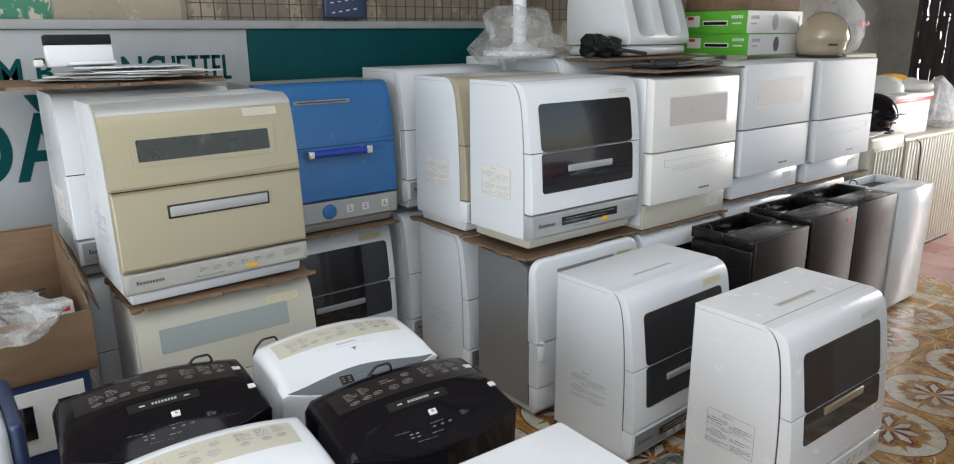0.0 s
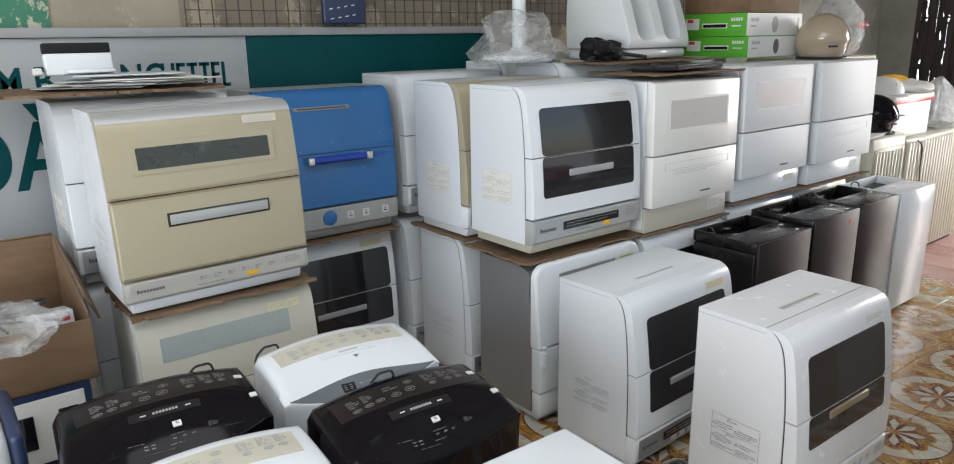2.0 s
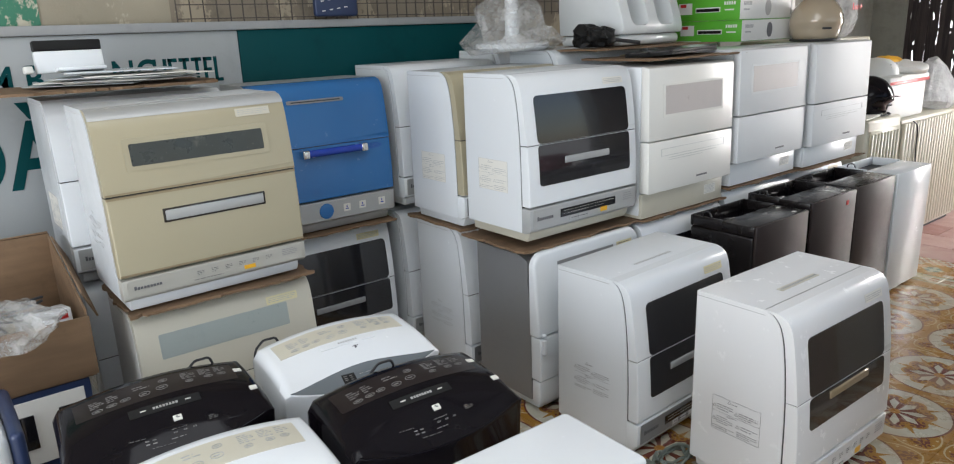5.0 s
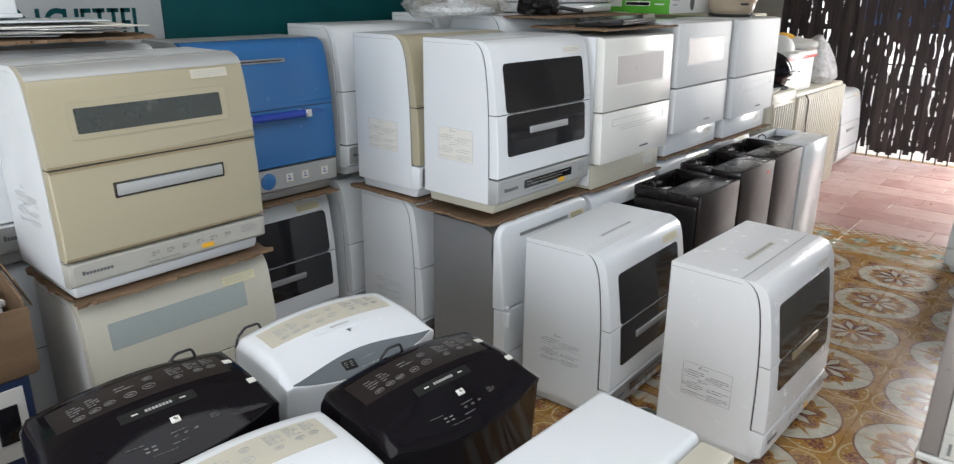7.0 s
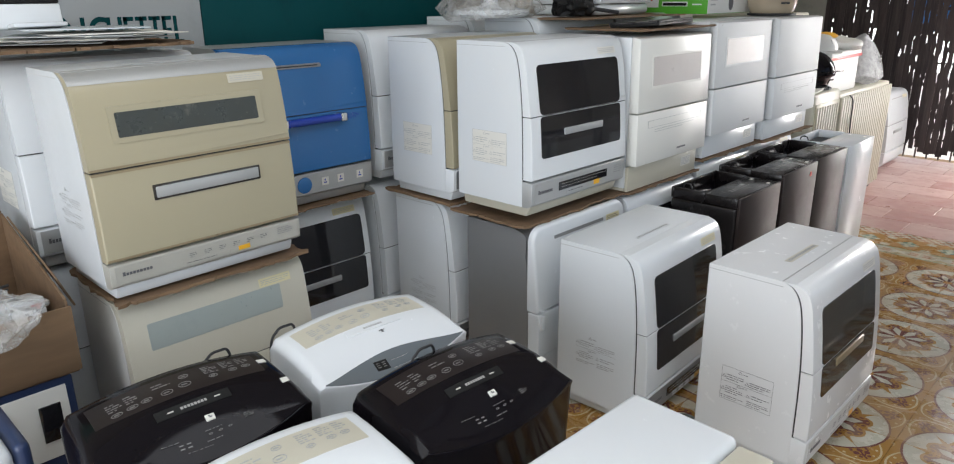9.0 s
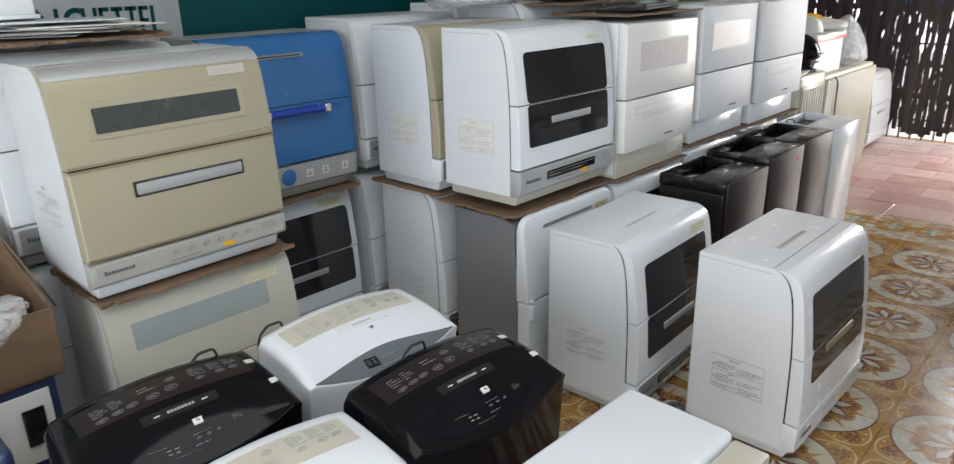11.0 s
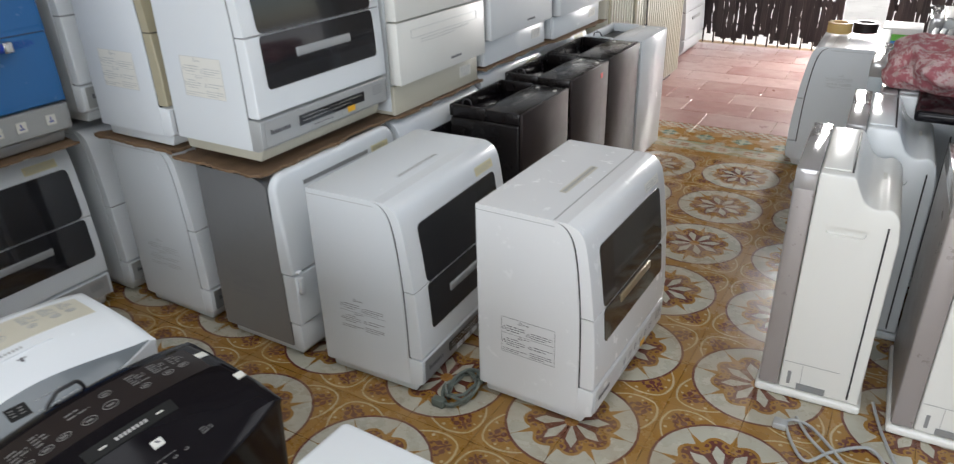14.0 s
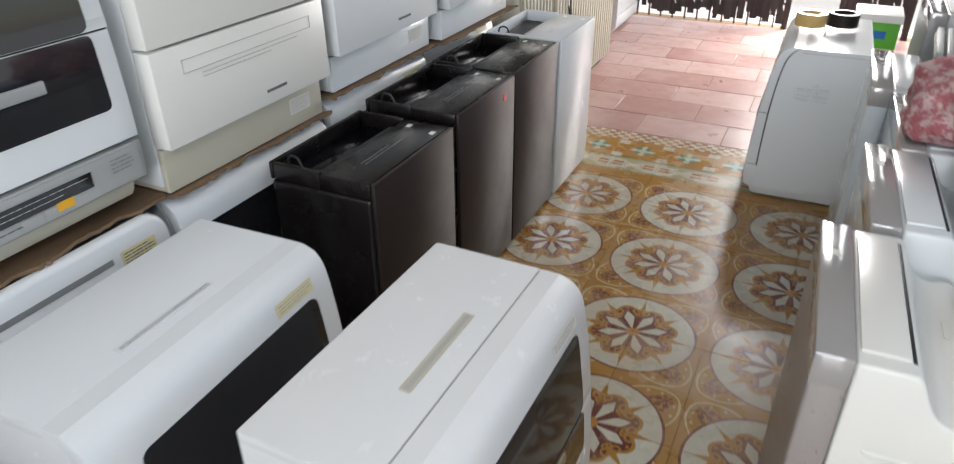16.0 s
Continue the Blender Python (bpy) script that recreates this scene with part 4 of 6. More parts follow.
def boxy_dishwasher(m, label, seed, shell_mat, door_mat, base_mat, window, keys):
    """A square-cut dishwasher whose doors stand proud of its base; front along +x."""
    rng = random.Random(seed)
    e = thing("dishwasher", m, label, "dishwasher", "countertop dishwashers")
    body = part("body", block(-0.165, 0.125, -W / 2, W / 2, 0.012, 0.585, 0.005), shell_mat, e)
    up = part("upper_door", extrude([(0.127, 0.308), (0.170, 0.308), (0.163, 0.580), (0.127, 0.587)], -W / 2, W / 2, 0.004), door_mat, e)
    low = part("lower_door", extrude([(0.127, 0.105), (0.174, 0.105), (0.170, 0.303), (0.127, 0.303)], -W / 2, W / 2, 0.004), door_mat, e)
    part("base", block(-0.160, 0.122, -W / 2 + 0.004, W / 2 - 0.004, 0.0, 0.100, 0.004), base_mat, e)
    part("base_front", block(0.123, 0.138, -W / 2 + 0.004, W / 2 - 0.004, 0.0, 0.098, 0.003), base_mat, e)
    slope = Vector((-0.007, 0, 0.272)).normalized()
    n = Vector((0.272, 0, 0.007)).normalized()
    if window:
        part("window_frame", flat([(-0.19, 0.20, 0.086, 0.212)], (0.1703, 0, 0.308), (0, 1, 0), slope, n, 0.0012), door_mat, up)
        part("window", flat([(-0.178, 0.188, 0.096, 0.204)], (0.1705, 0, 0.308), (0, 1, 0), slope, n, 0.002), window, up, "frosted rosy window")
    if keys:
        part("key_panel", flat([(-0.20, 0.215, 0.245, 0.246), (-0.20, 0.215, 0.272, 0.273), (-0.20, -0.199, 0.245, 0.273), (0.214, 0.215, 0.245, 0.273)], (0.1764, 0, 0), (0, 1, 0), (-0.02, 0, 1), (1, 0, 0), 0.0012), INK_PALE, low)
        part("key_print", flat(text_lines(rng, -0.15, 0.16, 0.222, 0.240, 2, 0.7, 0.18), (0.1766, 0, 0), (0, 1, 0), (-0.02, 0, 1), (1, 0, 0), 0.001), INK_PALE, low)
    part("maker_mark", flat([(0.03 + 0.008 * k, 0.036 + 0.008 * k, 0.134, 0.141) for k in range(9)], (0.1764, 0, 0), (0, 1, 0), (-0.02, 0, 1), (1, 0, 0), 0.001), INK, low)
    tag = part("sticker", flat([(0.14, 0.22, 0.035, 0.075)], (0.1382, 0, 0), (0, 1, 0), (0, 0, 1), (1, 0, 0), 0.0006), PAPER, e, "small printed sticker")
    part("print", flat(text_lines(rng, 0.145, 0.215, 0.038, 0.072, 6), (0.139, 0, 0), (0, 1, 0), (0, 0, 1), (1, 0, 0), 0.0004), INK_PALE, tag)
    return e


def torn_sheet(name, x0, x1, y0, y1, z, seed, material=CARD, label="torn flattened cardboard sheet between stacked dishwashers", th=0.006, wave=0.012, ragged=0.014):
    rng = random.Random(seed)
    bm = bmesh.new()
    nx, ny = 26, 44
    grid = {}
    for side in (0, 1):
        for i in range(nx + 1):
            for j in range(ny + 1):
                edge = i in (0, nx) or j in (0, ny)
                px, py = x0 + (x1 - x0) * i / nx, y0 + (y1 - y0) * j / ny
                if edge:
                    k = Vector((px * 17, py * 17, seed))
                    px += ragged * noise.noise(k) + ragged * 0.8 * noise.noise(k * 4.3)
                    py += ragged * noise.noise(k + Vector((5, 5, 5))) + ragged * 0.8 * noise.noise(k * 4.1 + Vector((2, 7, 1)))
                grid[side, i, j] = bm.verts.new((px, py, z + side * th + abs(wave * noise.noise(Vector((px * 7, py * 7, seed)))) * (1 if edge else 0.1)))
    for i in range(nx):
        for j in range(ny):
            for side in (0, 1):
                bm.faces.new([grid[side, a, b] for a, b in ((i, j), (i + 1, j), (i + 1, j + 1), (i, j + 1))])
    rim = [(i, 0) for i in range(nx)] + [(nx, j) for j in range(ny)] + [(i, ny) for i in range(nx, 0, -1)] + [(0, j) for j in range(ny, 0, -1)]
    for a, b in zip(rim, rim[1:] + rim[:1]):
        bm.faces.new((grid[0, a[0], a[1]], grid[0, b[0], b[1]], grid[1, b[0], b[1]], grid[1, a[0], a[1]]))
    bmesh.ops.recalc_face_normals(bm, faces=bm.faces[:])
    return solid(name, bm, material, Matrix(), label, "cardboard")


def spot(x_front, y0, y1, z, yaw=0.0):
    """Where a dishwasher stands, by its front and its two sides."""
    return pose(x_front - 0.173, (y0 + y1) / 2, z, 0, 0, yaw)


# on the floor in front
dishwasher(spot(0.068, -1.215, -0.668, 0.008, -1.0), "white dishwasher with a worn brown window standing on the tiled floor", 11, body=WHITE_WORN, door=WHITE_WORN, base=WHITE_WORN, panel=WHITE_WORN, face=WHITE_WORN, glass=SMOKE_BROWN, pane_low=0.240, grip_z=0.313, vent=PALE_CREAM, sticker=PAPER, dark_strip=False, backed=False, ink=INK, grip=DULL_GOLD)
dishwasher(spot(-0.408, -1.325, -0.775, 0.006, 2.0), "white dishwasher with a smoked window standing on the tiled floor", 21, vent=WHITE, vent_x=0.018, ink=MID_INK, backed=False, face=GREY_SIDE)
# lower tier
dishwasher(spot(-0.818, -1.340, -0.790, 0.006), "grey-sided dishwasher with a plain white door under cardboard", 31, body=GREY_SIDE, round_door=True)
dishwasher(spot(-1.225, -1.335, -0.785, 0.006), "white dishwasher wedged in the lower tier of the stack", 41, low_top=1.0, window="", handle="", backed=False, face=GREY_SIDE)
dishwasher(spot(-1.640, -1.340, -0.790, 0.006), "white dishwasher at the back of the lower tier", 51, low_top=1.0, window="", handle="", side=False)
dishwasher(spot(-1.650, -1.955, -1.405, 0.006), "white dishwasher with a smoked window under the blue one", 61, pane=(-0.235, 0.248))
dishwasher(spot(-1.195, -2.542, -1.990, 0.006), "stained cream dishwasher with a frosted window, lower tier", 71, body=WARM_WHITE, door=PALE_CREAM, base=WARM_WHITE, panel=PALE_CREAM, window="flush", glass=FROST_TEAL, handle="", side=False, mark=False)
dishwasher(spot(-1.610, -2.590, -2.040, 0.006), "white dishwasher behind the cream one, lower tier", 81, window="", handle="")
dishwasher(spot(-0.806, -0.760, -0.210, 0.006), "white dishwasher with a dark window behind the air purifiers", 91)
dishwasher(spot(-0.822, -0.180, 0.370, 0.044), "white dishwasher in the lower tier behind purifiers", 92, window="dark", handle="")
dishwasher(spot(-0.860, 0.430, 0.980, 0.044), "white dishwasher in the lower tier near the red floor", 93, window="", handle="")
for k, y in enumerate((-0.78, -0.20, 0.38)):
    dishwasher(spot(-1.245, y, y + 0.55, 0.006), "white dishwasher hidden in the middle of the stack", 100 + k, window="", handle="", side=False)
# upper tier
TIER = 0.598
torn_sheet("cardboard", -1.215, -0.872, -1.365, -0.76, TIER, 1, th=0.008)
torn_sheet("cardboard", -1.60, -1.23, -1.36, -0.79, TIER + 0.008, 2, th=0.010)
torn_sheet("cardboard", -1.575, -1.205, -2.55, -1.985, TIER, 3, th=0.009)
torn_sheet("cardboard", -1.99, -1.615, -1.97, -1.40, TIER, 4)
torn_sheet("cardboard", -1.20, -0.850, -0.755, -0.19, TIER, 5, th=0.008)
torn_sheet("cardboard", -1.20, -0.838, -0.185, 0.40, 0.636, 6)
torn_sheet("cardboard", -1.20, -0.812, 0.405, 1.03, 0.636, 7)
dishwasher(spot(-1.200, -2.558, -2.008, TIER + 0.020) @ pose(0, 0, 0, 0.6, 0, 0), "cream-fronted dishwasher with a narrow window on the stack", 111, door=CREAM, window="strip", glass=SMOKE_GREY, handle="plate", sticker=PALE_CREAM, dark_strip=False, vent=SILVER, backed=False, panel=CREAM_GREY, face=CREAM_GREY, low_top=0.885, panel_top=0.103, crisp=True)
dishwasher(spot(-0.845, -1.352, -0.805, TIER + 0.040), "white dishwasher with a smoked window on the stack", 121, base=PALE_CREAM, sticker=PAPER, panel=SILVER, pane=(-0.226, 0.234), low_top=0.885)
dishwasher(spot(-1.220, -1.345, -0.795, TIER + 0.024), "white dishwasher with a cream front in the middle row", 131, door=CREAM, window="strip", handle="", sticker=None, face=GREY_SIDE)
dishwasher(spot(-1.630, -1.345, -0.795, TIER + 0.042), "white dishwasher against the signboard", 141, window="", handle="", side=False)
dishwasher(spot(-1.620, -2.600, -2.050, TIER + 0.008), "white dishwasher behind the cream one, upper tier", 151, window="", handle="")
boxy_dishwasher(spot(-0.825, -0.756, -0.206, TIER + 0.012), "warm white square dishwasher with a frosted window", 161, WHITE, WARM_WHITE, PALE_CREAM, FROST_PINK, True)
boxy_dishwasher(spot(-0.820, -0.165, 0.385, 0.648), "white square dishwasher with a frosted window", 171, WHITE, MATT_WHITE, WHITE, FROST_PINK, False)
boxy_dishwasher(spot(-0.800, 0.430, 0.980, 0.648), "white square dishwasher at the end of the stack", 181, WHITE, MATT_WHITE, WHITE, None, True)
for k, (xf, y) in enumerate(((-1.27, -0.76), (-1.63, -0.77), (-1.25, -0.18))):
    dishwasher(spot(xf, y, y + 0.55, 0.674), "white dishwasher in the back rows of the stack", 190 + k, window="", handle="", side=False)
torn_sheet("cardboard", -1.60, -1.24, -0.79, -0.20, 0.654, 8)

# blue dishwasher
blue = dishwasher(spot(-1.625, -1.950, -1.400, TIER + 0.012), "old blue dishwasher with a grey key panel on the stack", 201, body=SILVER, door=BLUE, base=SILVER, panel=SILVER, window="", handle="", side=False, sticker=None, mark=False, low_top=0.91)
x = at_z(OUTER_F, 0.30)
part("handle", tube([(x + 0.022, -0.112, 0.314), (x + 0.022, 0.135, 0.314)], 0.014, 14), DEEP_BLUE, blue, "dark blue handle bar")
for y in (-0.125, 0.125):
    part("handle_end", block(x - 0.006, x + 0.038, y, y + 0.028, 0.298, 0.330, 0.006, 3), CHROME, blue, "chrome handle end")
part("vent_slot", sheet(-0.145, 0.090, 0.498, 0.512, 0.006, 0.002), GREY_SIDE, blue, "long grey vent slot")
part("vent_line", sheet(-0.130, 0.075, 0.503, 0.507, 0.002, 0.003), RUBBER, blue)
part("key_face", flat([(-0.26, 0.26, 0.046, 0.118)], (0.1725, 0, 0), (0, 1, 0), (0.02, 0, 1), (1, 0, 0), 0.001), SILVER, blue)
for y, w, mat_ in ((-0.185, 0.030, BLUE), (0.035, 0.030, PAPER), (0.105, 0.030, PAPER), (0.195, 0.030, PAPER)):
    key = part("key", flat([(y, y + w, 0.068, 0.098)], (0.1737, 0, 0), (0, 1, 0), (0.02, 0, 1), (1, 0, 0), 0.002), mat_, blue, "small square key")
    part("key_sign", flat([(y + 0.008, y + 0.022, 0.076, 0.080), (y + 0.012, y + 0.016, 0.084, 0.092)], (0.1759, 0, 0), (0, 1, 0), (0.02, 0, 1), (1, 0, 0), 0.0006), DEEP_BLUE if mat_ == PAPER else PAPER, key)
dial = part("dial", lathe([(0.030, 0.0), (0.030, 0.004), (0.026, 0.006), (0.005, 0.0065)], 28), BLUE, blue, "round blue start key")
dial.matrix_basis = pose(0.1742, -0.04, 0.082, 0, 90, 0)
part("key_print", flat(text_lines(random.Random(3), -0.25, 0.2, 0.107, 0.114, 1) + text_lines(random.Random(4), -0.12, 0.16, 0.052, 0.058, 1), (0.1737, 0, 0), (0, 1, 0), (0.02, 0, 1), (1, 0, 0), 0.0006), INK_PALE, blue)
part("notice", flat(text_lines(random.Random(8), 0.14, 0.23, 0.30, 0.322, 4), (at_z(OUTER_F, 0.31) + 0.001, 0, 0), (0, 1, 0), (0, 0, 1), (1, 0, 0), 0.0008), DEEP_BLUE, blue)


# ---- air purifiers ----
def arched_purifier(m, label, seed, shell, deck, ink, style, cord=0.0):
    """A humidifying air purifier with an arched top that slopes to its front (+x)."""
    rng = random.Random(seed)
    e = thing("air_purifier", m, label, "air purifier", "arched air purifiers")
    hw = 0.212
    cols = 30

    def top(y):
        q = abs(y / hw)
        return 0.598 - 0.026 * q * q - (0.018 * ((q - 0.93) / 0.07) ** 2 if q > 0.93 else 0.0)

    def ring(y):
        """The side view at one place across: flat deck, slope, bowed front edge, upright front."""
        q = abs(y / hw)
        z = top(y)
        f = 0.138 - 0.022 * q * q
        d = z - 0.512 - 0.034 * q * q + (0.010 * ((q - 0.93) / 0.07) ** 2 if q > 0.93 else 0.0)
        return [(-0.120, 0.02), (-0.120, z - 0.030), (-0.117, z - 0.008), (-0.110, z - 0.001), (-0.095, z), (-0.040, z - d * 0.04), (0.015, z - d * 0.17), (0.060, z - d * 0.42), (f - 0.038, z - d * 0.70), (f, z - d), (f - 0.005, z - d - 0.016), (f - 0.020, 0.30), (f - 0.022, 0.10), (f - 0.028, 0.02)]

    bm = bmesh.new()
    loops = []
    for i in range(cols + 1):
        y = -hw + 2 * hw * i / cols
        loops.append([bm.verts.new((a, y, z)) for a, z in ring(y)])
    for a, b in zip(loops, loops[1:]):
        for k in range(len(a)):
            j = (k + 1) % len(a)
            bm.faces.new((a[k], a[j], b[j], b[k]))
    bm.faces.new(loops[0][::-1])
    bm.faces.new(loops[-1])
    finish(bm, 0.006, 2, 0.9)
    body = part("body", bm, shell, e, angle=50)
    part("base", block(-0.115, 0.085, -hw + 0.01, hw - 0.01, 0.0, 0.022, 0.004), BLACK_MATT if shell == BLACK else shell, e)

    def skin(a0, a1, y0, y1, material, name, lift=0.0015, nb=6, ny=24, sag=0.0, lab=""):
        """A patch that lies on the arched top, between two places along the slope."""
        g = bmesh.new()
        vs = []
        for j in range(ny + 1):
            y = y0 + (y1 - y0) * j / ny
            pts = ring(y)[4:10]
            row = []
            q = 2 * j / ny - 1
            b0, b1 = (a0 + (a1 - a0) * sag * q * q, a1) if sag else (a0, a1)
            for i in range(nb + 1):
                t = (b0 + (b1 - b0) * i / nb) * (len(pts) - 1)
                k = min(int(t), len(pts) - 2)
                (xa, za), (xb, zb) = pts[k], pts[k + 1]
                f = t - k
                nx, nz = -(zb - za), (xb - xa)
                ln = math.hypot(nx, nz) or 1
                row.append((xa + (xb - xa) * f + nx / ln * lift, y, za + (zb - za) * f + nz / ln * lift))
            vs.append(row)
        lay = [[[g.verts.new((p[0], p[1], p[2] - d)) for p in row] for row in vs] for d in (0.0, 0.003)]
        for j in range(ny):
            for i in range(nb):
                g.faces.new((lay[0][j][i], lay[0][j][i + 1], lay[0][j + 1][i + 1], lay[0][j + 1][i]))
                g.faces.new((lay[1][j][i], lay[1][j + 1][i], lay[1][j + 1][i + 1], lay[1][j][i + 1]))
        for j in range(ny):
            for i in (0, nb):
                g.faces.new((lay[0][j][i], lay[0][j + 1][i], lay[1][j + 1][i], lay[1][j][i]))
        for i in range(nb):
            for j in (0, ny):
                g.faces.new((lay[0][j][i], lay[0][j][i + 1], lay[1][j][i + 1], lay[1][j][i]))
        bmesh.ops.recalc_face_normals(g, faces=g.faces[:])
        return part(name, g, material, e, lab)

    def spot_on(t, y, lift):
        """A point on the arched top: t down the slope, y across."""
        pts = ring(y)[4:10]
        t = t * (len(pts) - 1)
        k = min(int(t), len(pts) - 2)
        (xa, za), (xb, zb) = pts[k], pts[k + 1]
        ln = math.hypot(xb - xa, zb - za)
        return Vector((xa + (xb - xa) * (t - k) - (zb - za) / ln * lift, y, za + (zb - za) * (t - k) + (xb - xa) / ln * lift))

    def print_on(name, boxes, material, lift=0.0024):
        """Small printed bars (y0, y1, t0, t1) in one mesh."""
        g = bmesh.new()
        for y0, y1, t0, t1 in boxes:
            quad = ((t0, y0), (t0, y1), (t1, y1), (t1, y0))
            hexa(g, [spot_on(t, y, lift - 0.0012) for t, y in quad] + [spot_on(t, y, lift) for t, y in quad])
        bmesh.ops.recalc_face_normals(g, faces=g.faces[:])
        ob = part(name, g, material, e)
        if len(boxes) > 1:
            ob["kind"] = "stuff"
        return ob

    def oval(y, t, ry, rt, material, width=0.0011, lift=0.0024):
        """The thin printed outline of one oval key."""
        g = bmesh.new()
        n = 20
        rows_ = []
        for grow, up in ((1.0, lift), (1.0 - width / ry, lift), (1.0 - width / ry, lift - 0.0012), (1.0, lift - 0.0012)):
            rows_.append([g.verts.new(spot_on(t + rt * grow * math.sin(2 * math.pi * k / n), y + ry * grow * math.cos(2 * math.pi * k / n), up)) for k in range(n)])
        for a, b in zip(rows_, rows_[1:] + rows_[:1]):
            for k in range(n):
                g.faces.new((a[k], a[(k + 1) % n], b[(k + 1) % n], b[k]))
        bmesh.ops.recalc_face_normals(g, faces=g.faces[:])
        return part("key", g, material, e)

    def words(y0, y1, t0, t1, rows):
        return [(u0, u1, v0, v1) for u0, u1, v0, v1 in text_lines(rng, y0, y1, t0, t1, rows, 0.6, 0.24)]

    skin(0.03, 0.31, -0.172, 0.172, deck, "key_deck", 0.001, lab="control deck with printed keys")
    for y, t, ry, rt in ((-0.128, 0.255, 0.011, 0.020), (-0.098, 0.245, 0.011, 0.020), (-0.070, 0.235, 0.011, 0.020), (-0.030, 0.235, 0.012, 0.026), (0.008, 0.215, 0.013, 0.028), (0.016, 0.110, 0.010, 0.024), (0.068, 0.215, 0.009, 0.018), (0.112, 0.200, 0.010, 0.020), (0.142, 0.190, 0.010, 0.020)):
        oval(y, t, ry, rt, ink)
        print_on("key_print", [(y - ry * 0.5, y + ry * 0.4, t - 0.005, t + 0.005)], ink)
    print_on("key_print", words(-0.140, -0.112, 0.10, 0.215, 4) + words(-0.105, -0.082, 0.09, 0.205, 4) + words(-0.050, -0.015, 0.09, 0.16, 2) + words(0.055, 0.085, 0.06, 0.175, 5) + words(0.095, 0.122, 0.05, 0.16, 5) + words(0.130, 0.155, 0.05, 0.15, 4), ink)
    if style == "black":
        skin(0.40, 0.49, -0.075, 0.075, BLACK_MATT, "badge_plate", 0.002, 3, 10)
        print_on("badge_print", [(-0.026 + 0.0068 * k, -0.0215 + 0.0068 * k, 0.435, 0.458) for k in range(8)], LIGHT_INK, 0.0032)
        for y in (-0.052, 0.042):
            print_on("lamp_mark", [(y, y + 0.012, 0.442, 0.452)], PAPER, 0.0032)
        skin(0.59, 0.64, 0.006, 0.024, PAPER, "price_tag", 0.0026, 2, 3, lab="small white price tag")
        print_on("tag_print", [(0.012, 0.016, 0.60, 0.612), (0.014, 0.019, 0.612, 0.622)], INK, 0.0036)
        skin(0.14, 0.19, 0.172, 0.190, PAPER, "price_tag", 0.0026, 2, 3, lab="small white price tag")
        skin(0.76, 0.985, -0.198, 0.196, BLACK, "display_window", 0.0015, 8, 40, 0.98)
        skin(0.48, 0.54, 0.182, 0.198, PAPER, "price_tag", 0.0026, 2, 3, lab="small white price tag")
        print_on("display_print", [(-0.060, -0.052, 0.775, 0.785), (-0.060, -0.052, 0.81, 0.82), (-0.046, -0.038, 0.775, 0.785), (-0.046, -0.038, 0.81, 0.82)] + words(-0.09, -0.035, 0.735, 0.75, 1) + words(-0.005, 0.05, 0.72, 0.735, 1) + words(-0.01, 0.04, 0.81, 0.835, 1) + words(-0.05, 0.03, 0.86, 0.87, 1) + words(0.075, 0.095, 0.70, 0.76, 3), ink, 0.0026)
        for k in range(3):
            oval(0.002 + 0.02 * k, 0.765, 0.004, 0.008, ink, 0.0015, 0.0026)
    elif style == "white":
        skin(0.34, 0.41, -0.075, 0.075, WHITE, "badge_plate", 0.002, 3, 8)
        print_on("badge_print", [(-0.026 + 0.0068 * k, -0.0215 + 0.0068 * k, 0.365, 0.385) for k in range(8)], INK_PALE, 0.0032)
        print_on("sticker", [(0.004, 0.020, 0.46, 0.465), (0.009, 0.014, 0.455, 0.49)], INK, 0.0024)
        skin(0.70, 0.985, -0.198, 0.196, GREY_GLOSS, "display_window", 0.0015, 8, 40, 0.98, lab="grey lens-shaped display panel")
        skin(0.79, 0.90, -0.062, -0.028, BLACK_MATT, "display", 0.0026, 3, 5, lab="dark two-digit display")
        print_on("display_print", [(y, y + 0.008, t, t + 0.006) for y in (-0.058, -0.043) for t in (0.815, 0.84, 0.865)], DIM_INK, 0.0038)
        print_on("display_print", words(-0.015, 0.06, 0.82, 0.83, 1) + words(-0.02, 0.10, 0.91, 0.92, 1), LIGHT_INK, 0.0026)
    if cord:
        y = cord
        z = top(y)
        part("cord", tube(smooth_line([(-0.126, y - 0.05, 0.30), (-0.126, y - 0.045, z - 0.05), (-0.125, y - 0.025, z + 0.001), (-0.123, y, z + 0.009), (-0.125, y + 0.020, z), (-0.126, y + 0.026, z - 0.06), (-0.126, y + 0.03, 0.30)]), 0.0032), RUBBER, e, "black power cord")
    part("side_seam", flat([(-0.055, -0.053, 0.03, 0.50)], (0, hw + 0.0002, 0), (1, 0, 0), (0, 0, 1), (0, 1, 0), 0.0008), LIGHT_INK if style != "black" else BLACK_MATT, e)
    part("side_seam", flat([(-0.055, -0.053, 0.03, 0.50)], (0, -hw - 0.001, 0), (1, 0, 0), (0, 0, 1), (0, 1, 0), 0.0008), LIGHT_INK if style != "black" else BLACK_MATT, e)
    return e


